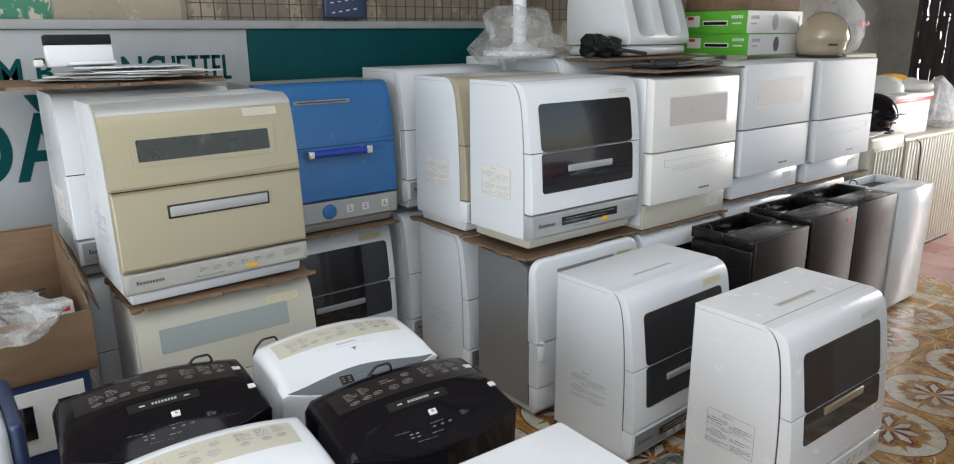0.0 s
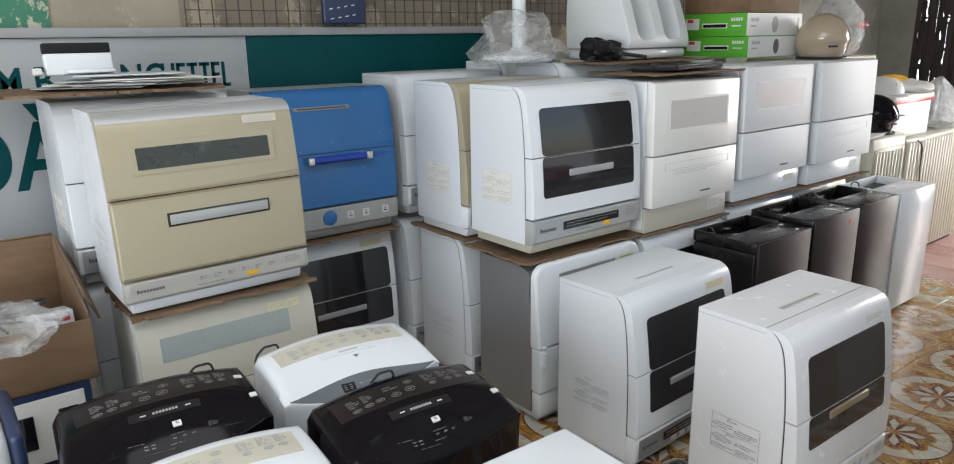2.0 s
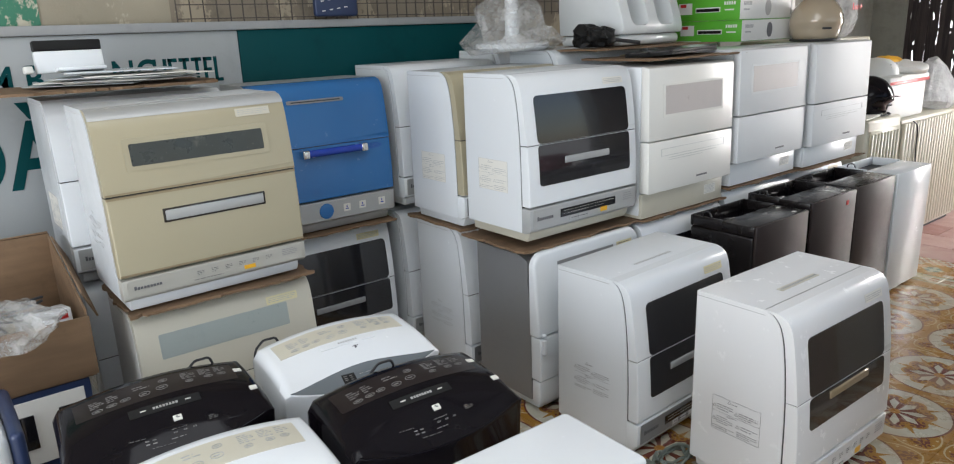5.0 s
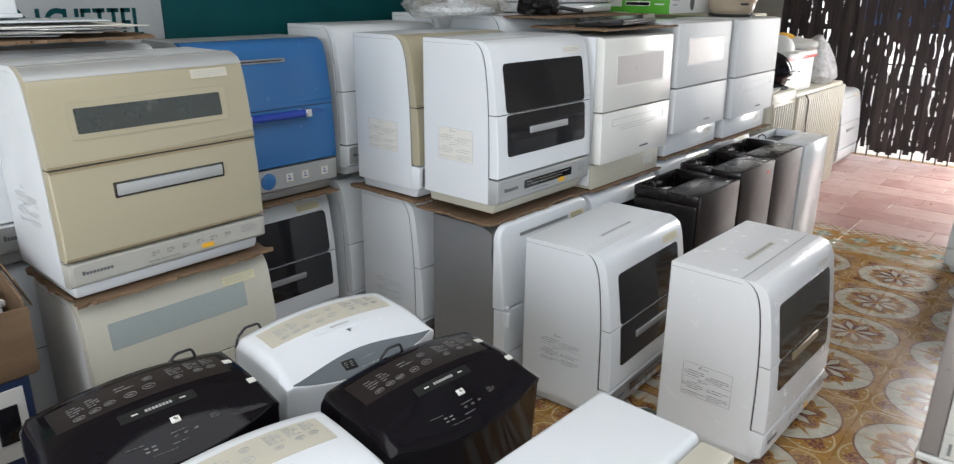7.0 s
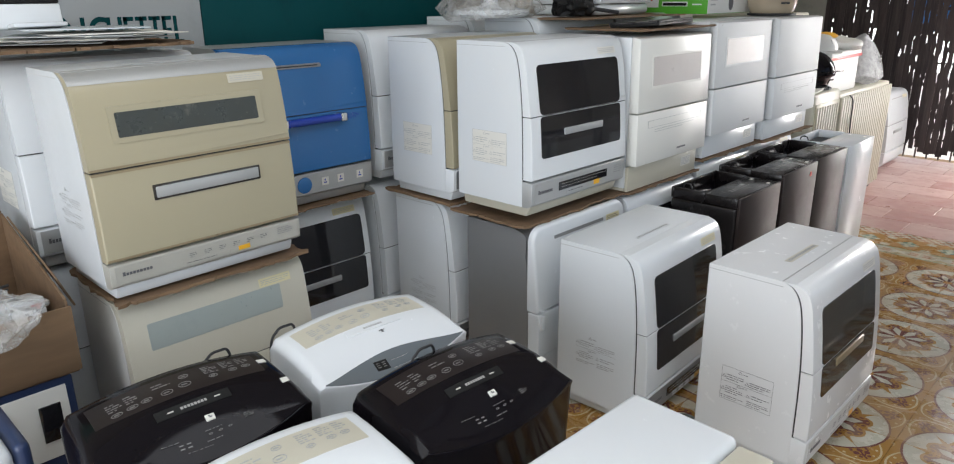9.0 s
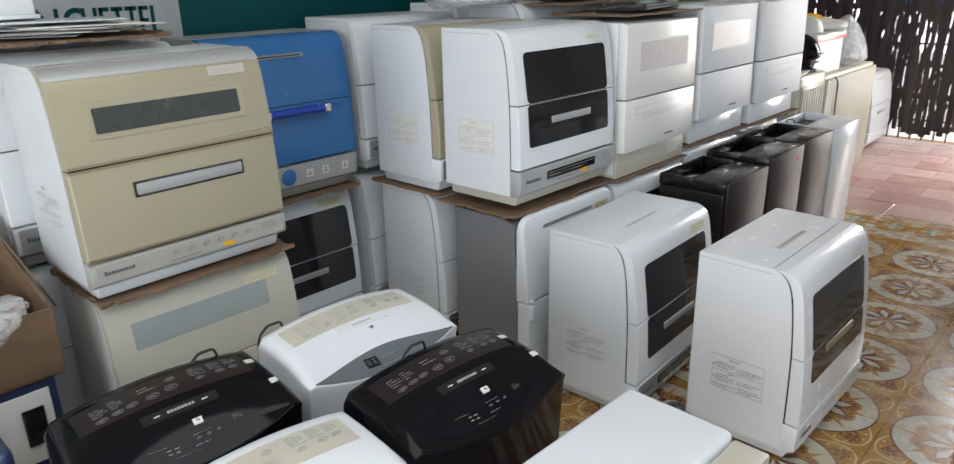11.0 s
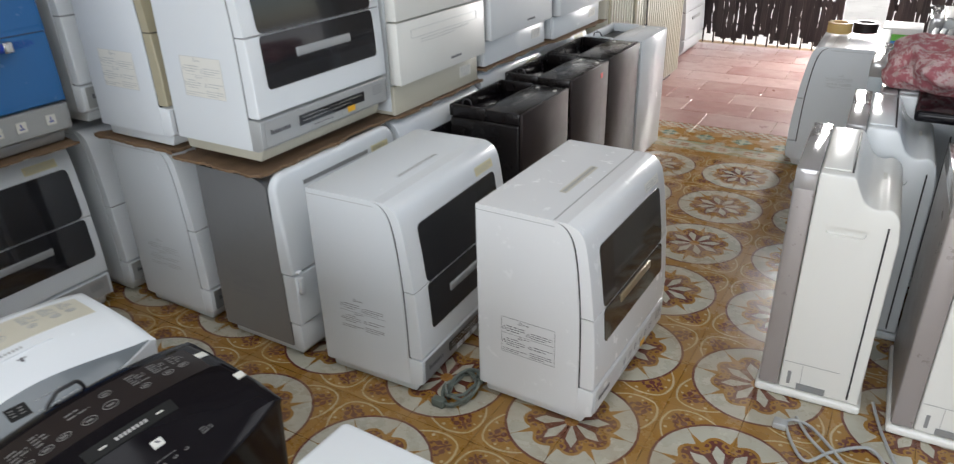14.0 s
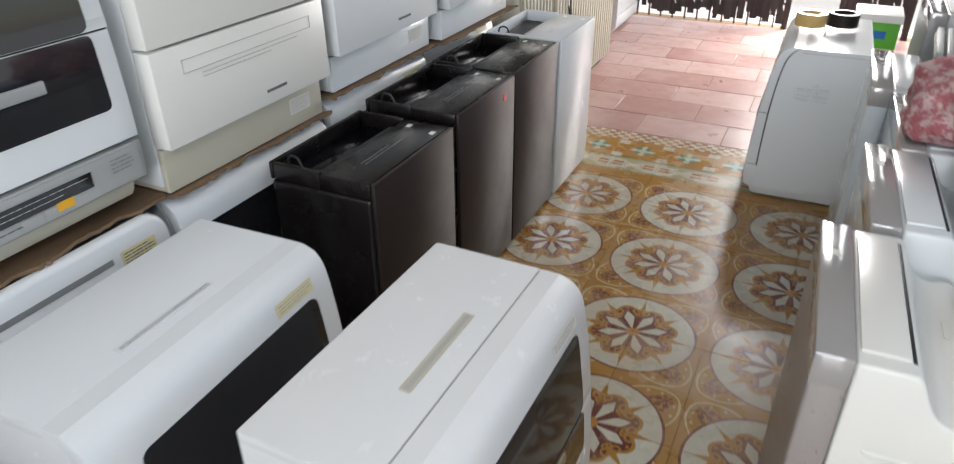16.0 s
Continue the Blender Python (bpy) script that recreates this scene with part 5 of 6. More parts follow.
DECK_BROWN = plastic("dark_brown_deck", (0.020, 0.015, 0.015), 0.34, 0.02, (0.05, 0.045, 0.04), gloss=0.3)
GREY_GLOSS = plastic("grey_gloss_panel", (0.13, 0.15, 0.165), 0.18, 0.05, coat=0.4)
arched_purifier(pose(-0.695, -2.612, 0, 0, 0, -4), "glossy black air purifier with an arched top", 1, BLACK, DECK_BROWN, DIM_INK, "black", 0.12)
arched_purifier(pose(-0.348, -2.166, 0, 0, 0, -4), "glossy black air purifier beside a white one", 2, BLACK, DECK_BROWN, DIM_INK, "black", -0.01)
arched_purifier(pose(-0.690, -2.153, 0, 0, 0, -4), "white air purifier with a grey lens-shaped display", 3, WHITE, PALE_CREAM, INK_PALE, "white", -0.16)
arched_purifier(pose(-0.330, -2.615, 0, 0, 0, -4), "white air purifier with a cream key deck", 4, WHITE, PALE_CREAM, INK_PALE, "plain")

# flat white cabinet close to the walker
e = thing("white_cabinet", pose(0.10, -2.225, 0, 0, 0, -2), "plain white appliance with a cream edge strip", "appliance")
part("body", block(-0.145, 0.075, -0.215, 0.215, 0.015, 0.600, 0.014, 3), WHITE, e)
part("edge_strip", block(0.076, 0.142, -0.213, 0.213, 0.015, 0.585, 0.006), PALE_CREAM, e, "cream edge strip")
part("grip", tube(smooth_line([(0.055, -0.12, 0.602), (0.06, -0.10, 0.607), (0.05, -0.07, 0.607), (0.055, -0.05, 0.602)]), 0.002), CHROME, e)
part("foot", block(-0.13, 0.13, -0.2, 0.2, 0.0, 0.015, 0.002), RUBBER, e)


def tower_purifier(m, label, shell, front, group, h=0.62, w=0.385, d=0.295, red=False):
    """A square tower purifier: key deck in front, open well behind, front along +x."""
    rng = random.Random(int(h * 1000) + len(label))
    e = thing("air_purifier", m, label, "air purifier", group)
    hw, hd = w / 2, d / 2
    body = part("body", block(-hd, hd - 0.012, -hw, hw, 0.012, h - 0.045, 0.012, 3), shell, e)
    part("front_panel", block(hd - 0.011, hd, -hw + 0.001, hw - 0.001, 0.02, h - 0.004, 0.003), front, e, "brushed front panel")
    deck = part("key_deck", block(0.0, hd - 0.0115, -hw, hw, h - 0.0445, h - 0.004, 0.004), shell, e)
    for a, b, c, dd in ((-hd, -hd + 0.012, -hw, hw), (-hd + 0.0125, -0.0005, -hw, -hw + 0.012), (-hd + 0.0125, -0.0005, hw - 0.012, hw)):
        part("rim", block(a, b, c, dd, h - 0.0445, h, 0.004), shell, e)
    part("well", block(-hd + 0.013, -0.001, -hw + 0.013, hw - 0.013, h - 0.044, h - 0.040, 0.001), BLACK if shell == DARK_SHELL else RUBBER, e, "black well floor")
    part("louvre", block(-0.030, -0.010, -hw + 0.03, hw - 0.03, h - 0.038, h - 0.018, 0.003), RUBBER if shell == DARK_SHELL else LIGHT_INK, e)
    part("key_print", flat(text_lines(rng, -hw + 0.09, hw - 0.12, 0.050, 0.072, 2, 0.7, 0.22), (0, 0, h - 0.0046), (0, 1, 0), (1, 0, 0), (0, 0, 1), 0.001), DIM_INK if shell == DARK_SHELL else LIGHT_INK, deck)
    for u, v in ((hw - 0.07, 0.11), (hw - 0.05, 0.03)):
        part("price_tag", flat([(u, u + 0.02, v, v + 0.012)], (0, 0, h - 0.0038), (0, 1, 0), (1, 0, 0), (0, 0, 1), 0.001), PAPER, deck, "small white price tag")
    if red:
        part("red_mark", flat([(hw - 0.09, hw - 0.07, h - 0.06, h - 0.04)], (hd + 0.0002, 0, 0), (0, 1, 0), (0, 0, 1), (1, 0, 0), 0.001), RED, e, "small red sticker")
    part("cord", tube(smooth_line([(-0.11, -hw + 0.03, h - 0.03), (-0.10, -hw + 0.02, h + 0.012), (-0.07, -hw + 0.015, h + 0.016), (-0.06, -hw + 0.02, h - 0.02)]), 0.0028), RUBBER, e)
    part("foot", block(-hd + 0.03, hd - 0.03, -hw + 0.02, hw - 0.02, 0.0, 0.012, 0.002), RUBBER, e)
    return e


G = "tower air purifiers along the stack"
tower_purifier(pose(-0.652, -0.322, 0), "dark brown metallic tower air purifier on the tiles", DARK_SHELL, BROWN_METAL, G, 0.600)
tower_purifier(pose(-0.655, 0.100, 0), "dark brown tower air purifier with a red sticker", DARK_SHELL, BROWN_METAL, G, 0.618, red=True)
tower_purifier(pose(-0.655, 0.492, 0), "dark brown tower air purifier with a black well", DARK_SHELL, BROWN_METAL, G, 0.622)
tower_purifier(pose(-0.650, 0.895, 0), "white tower air purifier beside dark ones", WHITE, WHITE, G, 0.622)


CAP_FILM = plastic("shiny_clear_film", (0.42, 0.41, 0.41), 0.12, 0.08, metal=0.3, coat=0.6)


def slab_purifier(m, label, front, shell, h=0.665, w=0.40):
    """A tall purifier with a coloured front slab (+x), a lidded top and a scooped back."""
    e = thing("air_purifier", m, label, "air purifier", "slab-fronted air purifiers")
    hw = w / 2
    part("front_slab", block(0.083, 0.142, -hw, hw, 0.030, h - 0.002, 0.006, 3), front, e, "coloured front slab")
    part("slab_cap", block(0.084, 0.141, -hw + 0.002, hw - 0.002, h - 0.0015, h + 0.004, 0.002), CLEAR_WHITE if front != TAUPE else SILVER, e)
    part("cap_film", block(0.0825, 0.1428, -hw - 0.0008, hw + 0.0008, h - 0.050, h + 0.0048, 0.004), CAP_FILM, e, "clear film round the slab's top")
    part("price_tag", block(0.105, 0.120, -hw + 0.10, -hw + 0.118, h + 0.005, h + 0.0058, 0.0), PAPER, e, "small white price tag")
    scoop = smooth_line([(-0.005, 0, h), (-0.018, 0, h - 0.010), (-0.034, 0, h - 0.036), (-0.056, 0, h - 0.062), (-0.090, 0, h - 0.074), (-0.128, 0, h - 0.070), (-0.160, 0, h - 0.092), (-0.174, 0, h - 0.150)], 5)
    prof = [(0.081, 0.028), (0.081, h)] + [(p.x, p.z) for p in scoop] + [(-0.174, 0.028)]
    solid_body = extrude(prof, -hw + 0.002, hw - 0.002, 0.006, 3, 0.6)
    for s in (-1, 1):
        cut = bmesh.new()
        pill = [((0.046 if math.cos(a) > 0 else -0.046) + 0.013 * math.cos(a), 0.013 * math.sin(a)) for a in (2 * math.pi * (k + 0.5) / 20 for k in range(20))]
        a_ = [cut.verts.new((-0.02 + px, s * (hw + 0.01), h - 0.145 + pz)) for px, pz in pill]
        b_ = [cut.verts.new((-0.02 + px * 0.97, s * (hw - 0.010), h - 0.145 + pz * 0.8)) for px, pz in pill]
        cut.faces.new(a_)
        cut.faces.new(b_[::-1])
        for k in range(20):
            cut.faces.new((a_[k], a_[(k + 1) % 20], b_[(k + 1) % 20], b_[k]))
        solid_body = drill(solid_body, finish(cut))
    body = part("body", solid_body, shell, e)
    lid = part("lid", block(0.004, 0.076, -hw + 0.03, hw - 0.03, h + 0.0005, h + 0.006, 0.003), shell, e, "flat top lid")
    part("slit", block(-0.004, 0.002, -hw + 0.03, hw - 0.03, h - 0.003, h + 0.0015, 0.0005), RUBBER, e)
    for y, s in ((-hw, -1), (hw, 1)):
        yy = y + (0.0012 if s < 0 else -0.0012)
        part("rear_gap", flat([(-0.139, -0.133, 0.04, h - 0.115)], (0, yy, 0), (1, 0, 0), (0, 0, 1), (0, s, 0), 0.001), RUBBER, body)
        part("tank_line", flat([(-0.095, 0.076, 0.115, 0.1165), (0.020, 0.0215, 0.04, 0.115)], (0, yy, 0), (1, 0, 0), (0, 0, 1), (0, s, 0), 0.0008), LIGHT_INK, body)
        part("water_gauge", flat([(0.050, 0.060, 0.045, 0.085)], (0, yy, 0), (1, 0, 0), (0, 0, 1), (0, s, 0), 0.001), GREY_SIDE, body, "grey water gauge")
        part("tank_grip", flat([(-0.062, 0.030, 0.032, 0.052)], (0, yy, 0), (1, 0, 0), (0, 0, 1), (0, s, 0), 0.001), GREY_SIDE, body)
    part("hump_seam", flat([(-0.1250, -0.1235, h - 0.130, h - 0.076)], (0, -hw + 0.0012, 0), (1, 0, 0), (0, 0, 1), (0, -1, 0), 0.001), LIGHT_INK, body)
    part("hump_label", flat([(-0.110, -0.098, -0.07, -0.02)], (0, 0, h - 0.0722), (1, 0, 0), (0, 1, 0), (0, 0, 1), 0.001), PAPER, body, "small printed label")
    for k in range(12):
        z = 0.08 + k * 0.04
        part("rear_clip", block(-0.1755, -0.172, -hw + 0.001, -hw + 0.005, z, z + 0.008, 0.0008), LIGHT_INK, body)
    for o in e.children_recursive:
        for v in o.data.vertices:
            v.co.x *= 0.87 if v.co.x > 0 else 0.74
    part("foot_skirt", block(-0.138, 0.131, -hw - 0.004, hw + 0.004, 0.0, 0.026, 0.009, 3), shell, e, "wide foot skirt")
    return e


R = 180
slab_purifier(pose(0.518, -0.615, 0, 0, 0, R + 2), "cream white air purifier with a taupe front slab", TAUPE, WARM_WHITE)
slab_purifier(pose(0.585, -0.190, 0, 0, 0, R + 2), "white air purifier with a pale blue-grey front", STEEL_BLUE, CLEAR_WHITE)
slab_purifier(pose(0.645, 0.205, 0, 0, 0, R + 1), "white air purifier with a shiny lid", STEEL_BLUE, CLEAR_WHITE)
slab_purifier(pose(0.590, 0.630, 0, 0, 0, R), "pale air purifier beside a standing dishwasher", STEEL_BLUE, CLEAR_WHITE)
slab_purifier(pose(0.850, -0.640, 0, 0, 0, R + 2), "cream white air purifier with a taupe front in the second row", TAUPE, WARM_WHITE)
slab_purifier(pose(0.930, -0.20, 0, 0, 0, R), "grey-fronted air purifier in the second row", TAUPE, CLEAR_WHITE)
tower_purifier(pose(0.960, 0.240, 0, 0, 0, R), "dark tower air purifier in the second row", DARK_SHELL, BROWN_METAL, "second row air purifiers", 0.60)
dishwasher(pose(0.318, 1.325, 0.006, 0, 0, R + 1), "white dishwasher facing the aisle with adhesive tape on it", 221, backed=False, vent=WHITE)

# ---- things beyond the stack, on the red floor ----
e = thing("room_heater", pose(-1.02, 1.345, 0), "old cream cabinet heater beside the stack", "heater", "cream cabinet heaters")
part("body", block(-0.17, 0.17, -0.21, 0.21, 0.02, 0.80, 0.02, 3), PALE_CREAM, e)
part("grille", block(0.171, 0.176, -0.19, 0.19, 0.10, 0.74, 0.002), CREAM, e)
for k in range(9):
    part("slat", block(0.177, 0.183, -0.17 + 0.04 * k, -0.155 + 0.04 * k, 0.12, 0.72, 0.002), PALE_CREAM, e)
part("foot", block(-0.15, 0.15, -0.19, 0.19, 0.0, 0.02, 0.002), RUBBER, e)
e = thing("room_heater", pose(-1.02, 2.10, 0), "tall cream heater with upright slats and a loose cord", "heater", "cream cabinet heaters")
part("body", block(-0.17, 0.155, -0.50, 0.50, 0.02, 0.755, 0.012, 3), PALE_CREAM, e)
# thin dark panel: the slots' shade is put in as colour
part("slot_back", block(0.1552, 0.1568, -0.485, 0.485, 0.36, 0.72, 0.0), MID_INK, e, "dark panel behind the slats for the shade in the slots")
for k in range(24):
    part("slat", block(0.1572, 0.178, -0.495 + 0.0415 * k, -0.470 + 0.0415 * k, 0.05, 0.735, 0.004), PALE_CREAM, e)
part("foot", block(-0.15, 0.14, -0.45, 0.45, 0.0, 0.02, 0.002), RUBBER, e)
part("cord", tube(smooth_line([(0.185, -0.42, 0.745), (0.19, -0.36, 0.70), (0.188, -0.34, 0.55), (0.19, -0.30, 0.35), (0.188, -0.36, 0.5)]), 0.004), RUBBER, e)
dishwasher(spot(-0.96, 3.15, 3.70, 0.006), "white dishwasher standing before the slatted gate", 231, window="slot", handle="bar", side=False, mark=False)

# clutter on the heaters
e = thing("foam_box", pose(-1.08, 1.74, 0.755), "white foam box tied with red tape", "box")
part("box", block(-0.17, 0.17, -0.26, 0.26, 0.0, 0.21, 0.012, 3), WHITE_CARD, e)
part("lid", block(-0.18, 0.18, -0.27, 0.27, 0.212, 0.25, 0.010, 3), WHITE_CARD, e)
part("red_tape", block(0.1805, 0.1825, -0.272, 0.272, 0.206, 0.224, 0.0005), RED, e, "red tape")
e = thing("cap", pose(-1.05, 1.62, 1.005), "white checked bump cap on a foam box", "cap")
part("crown", lathe([(0.115, 0.0), (0.112, 0.03), (0.095, 0.07), (0.06, 0.095), (0.015, 0.104)], 28, 1.1, 0.9), WHITE_CARD, e)
part("brim", block(0.09, 0.18, -0.08, 0.08, 0.0, 0.008, 0.003), WHITE_CARD, e)
part("checks", flat([(-0.04 + 0.02 * a, -0.03 + 0.02 * a, 0.03 + 0.016 * b, 0.038 + 0.016 * b) for a in range(5) for b in range(3)], (0.118, 0, 0.0), (0, 1, 0), (-0.35, 0, 1), (1, 0, 0.3), 0.003), LIGHT_INK, e)
solid("orange_package", blob(0.09, 0.13, 0.07, 0.03, 9, 4, 3), ORANGE, pose(-1.08, 1.85, 1.005), "orange and white plastic package on a foam box", "package")
solid("plastic_wrap", blob(0.12, 0.12, 0.05, 0.03, 9, 5, 3), WHITE_CARD, pose(-0.99, 1.88, 1.005), "white plastic packet beside an orange package", "package")


def helmet(m, label, shell, visor=True):
    e = thing("helmet", m, label, "helmet")
    bm = bmesh.new()
    bmesh.ops.create_uvsphere(bm, u_segments=36, v_segments=22, radius=1.0)
    for v in bm.verts:
        v.co = Vector((v.co.x * 0.135, v.co.y * 0.125, max(v.co.z, -0.62) * 0.135 + 0.085))
        if v.co.x > 0.02 and v.co.z < 0.085:
            v.co.x *= 0.80
    part("shell", bm, shell, e, angle=60)
    part("rim", tube([(0.118 * math.cos(a), 0.112 * math.sin(a), 0.006) for a in (2 * math.pi * k / 32 for k in range(32))], 0.006, 8, True), RUBBER, e)
    part("badge", block(0.126, 0.132, -0.022, 0.022, 0.056, 0.066, 0.002), RUBBER, e)
    if visor:
        part("peak", crumple(block(0.10, 0.150, -0.09, 0.09, 0.105, 0.112, 0.003), 0.002, 8), shell, e)
    return e


helmet(pose(-0.985, 0.735, 1.237, 0, 0, -40), "glossy beige motorcycle helmet on a dishwasher", BEIGE_SHELL, False)
helmet(pose(-0.99, 1.42, 0.80, 0, 0, -10), "glossy black motorcycle helmet on a cream heater", BLACK)
solid("newspaper", crumple(block(-0.13, 0.15, -0.17, 0.15, 0.0, 0.008, 0.001), 0.004, 8), PAPER, pose(-1.02, 1.24, 0.803, 0, 0, 8), "folded paper sheet on a cream heater", "paper")
solid("plastic_bag", crumple(lathe([(0.15, 0.0), (0.19, 0.04), (0.18, 0.10), (0.13, 0.18), (0.07, 0.25), (0.02, 0.29)], 32, 0.85, 1.25), 0.045, 8, 3), FILM_GREY, pose(-1.02, 2.36, 0.757), "cloudy plastic bag of oddments on the heater", "plastic bag")
bag = thing("plastic_bag", pose(-1.38, 1.66, 1.226), "white shopping bag with red print and a ball inside", "plastic bag")
part("film", crumple(lathe([(0.10, 0.0), (0.15, 0.04), (0.165, 0.12), (0.14, 0.24), (0.07, 0.34), (0.02, 0.40)], 30), 0.03, 9), FILM_GREY, bag)
part("print", flat([(-0.06, -0.045, 0.16, 0.20), (-0.035, -0.01, 0.16, 0.185), (0.0, 0.012, 0.16, 0.19), (0.025, 0.06, 0.172, 0.182), (0.038, 0.046, 0.160, 0.194)], (0.168, 0, 0), (0, 1, 0), (0, 0, 1), (1, 0, 0), 0.001), RED, bag)
part("ball", lathe([(0.02, 0.01), (0.06, 0.025), (0.085, 0.075), (0.075, 0.12), (0.03, 0.155)], 20), ORANGE, bag)
torn = block(-1.60, -1.22, 1.05, 1.90, 0.0, 1.225, 0.01)
solid("cabinet", torn, PALE_CREAM, Matrix(), "old cream cabinet standing behind the heater", "cabinet")


def product_box(m, label, h, seed):
    """A robot cleaner carton: green long side, white end."""
    e = thing("product_carton", m, label, "box", "green and white cartons")
    d, w = 0.38, 0.50
    part("carton", block(-d, 0.0, 0.0, w, 0.0, h, 0.002), GREEN_CARD, e, "green printed carton")
    part("white_end", flat([(0.002, w - 0.002, 0.002, h - 0.002)], (0.0002, 0, 0), (0, 1, 0), (0, 0, 1), (1, 0, 0), 0.001), WHITE_CARD, e, "white printed end")
    o, u, v, n = (0, -0.0003, 0), (1, 0, 0), (0, 0, 1), (0, -1, 0)
    part("label", flat([(-0.345, -0.265, h * 0.30, h * 0.80)], o, u, v, n, 0.0008), WHITE_CARD, e, "white address label")
    part("label_mark", flat([(-0.335, -0.300, h * 0.62, h * 0.76)], (0, -0.0012, 0), u, v, n, 0.0006), RED, e)
    part("grip_rim", flat([(-0.245, -0.105, h * 0.36, h * 0.58)], o, u, v, n, 0.0008), WHITE_CARD, e)
    part("grip_hole", flat([(-0.240, -0.110, h * 0.39, h * 0.53)], (0, -0.0012, 0), u, v, n, 0.0008), DARK_SHELL, e, "dark grip hole")
    part("print", flat([(-0.085 + 0.013 * k, -0.076 + 0.013 * k, h * 0.66, h * 0.80) for k in range(5)] + [(-0.08, -0.03, h * 0.42, h * 0.48)], o, u, v, n, 0.0008), WHITE_CARD, e)["kind"] = "stuff"
    o, u, n = (0.0014, 0, 0), (0, 1, 0), (1, 0, 0)
    part("print", flat([(0.03 + 0.012 * k, 0.039 + 0.012 * k, h * 0.62, h * 0.78) for k in range(6)] + [(0.03, 0.08, h * 0.40, h * 0.47), (0.455, 0.470, h * 0.15, h * 0.8)], o, u, v, n, 0.0006), INK_PALE, e)["kind"] = "stuff"
    g = bmesh.new()
    for r0, sz in (((0.245, 0.5), 0.36),):
        ring_ = [g.verts.new((0.0016, r0[0] + h * sz * math.cos(a) * 0.7, h * r0[1] + h * sz * math.sin(a))) for a in (2 * math.pi * k / 20 for k in range(20))]
        g.faces.new(ring_)
    ext = bmesh.ops.extrude_face_region(g, geom=g.faces[:])
    for x_ in ext["geom"]:
        if isinstance(x_, bmesh.types.BMVert):
            x_.co.x += 0.0008
    part("picture", finish(g), INK if seed else LIGHT_INK, e)
    return e


product_box(pose(-1.105, 0.265, 1.252), "green and white robot cleaner carton at the bottom of a pile", 0.100, 1)
product_box(pose(-1.115, 0.258, 1.353), "green and white robot cleaner carton on another", 0.108, 0)
solid("carton", block(-0.36, 0.0, 0.0, 0.46, 0, 0.09, 0.003), CARD, pose(-1.12, 0.27, 1.462), "brown cardboard carton on top of the pile", "box")

# leg massager
e = thing("leg_massager", pose(-1.44, -0.22, 1.262, 0, 0, 4), "white leg massager with two deep leg channels", "massager")
part("base", block(-0.17, 0.18, -0.225, 0.225, 0.0, 0.045, 0.018, 3), CLEAR_WHITE, e)
hump = [(p.x, p.z) for p in smooth_line([(0.185, 0, 0.047), (0.190, 0, 0.085), (0.165, 0, 0.17), (0.115, 0, 0.29), (0.03, 0, 0.39), (-0.07, 0, 0.42), (-0.15, 0, 0.36), (-0.175, 0, 0.22), (-0.17, 0, 0.047)], 5)]
moulded = extrude(hump, -0.23, 0.23, 0.035, 5)
for y0, y1 in ((-0.165, -0.035), (0.035, 0.165)):
    moulded = drill(moulded, extrude([(0.30, 0.100), (0.13, 0.075), (0.06, 0.10), (-0.03, 0.19), (-0.085, 0.30), (-0.095, 0.50), (0.30, 0.50)], y0, y1, 0.045, 6, 0.3))
part("moulded_body", moulded, CLEAR_WHITE, e)
for y0, y1 in ((-0.150, -0.050), (0.050, 0.150)):
    part("channel_lining", extrude([(0.115, 0.080), (0.06, 0.101), (-0.03, 0.191), (-0.080, 0.292), (-0.076, 0.295), (-0.025, 0.197), (0.063, 0.108), (0.116, 0.086)], y0, y1, 0.001), SILVER, e, "grey channel lining")

# wrapped plates and a dark duster on the back row
torn_sheet("cardboard", -1.60, -1.13, -0.72, 0.10, 1.251, 9)
e = thing("wrapped_fixture", pose(-1.50, -0.84, 1.262), "white lamp fixture wrapped in clear plastic film", "fixture")
part("plate", lathe([(0.14, 0.0), (0.16, 0.012), (0.155, 0.03), (0.05, 0.045), (0.03, 0.06), (0.028, 0.30), (0.022, 0.33)], 28), WHITE, e)
part("wrap", crumple(lathe([(0.19, 0.0), (0.215, 0.03), (0.18, 0.075), (0.14, 0.10), (0.15, 0.15), (0.09, 0.20), (0.03, 0.225)], 34), 0.05, 9, 2), FILM, e, "crumpled clear film")
e = thing("duster", pose(-1.30, -0.55, 1.262), "dark grey shaggy duster with a black handle", "duster")
part("head", blob(0.07, 0.10, 0.055, 0.03, 22, 11, 4), BLACK_MATT, e)
part("handle", tube([(0.05, 0.06, 0.03), (0.13, 0.15, 0.012)], 0.008), RUBBER, e)

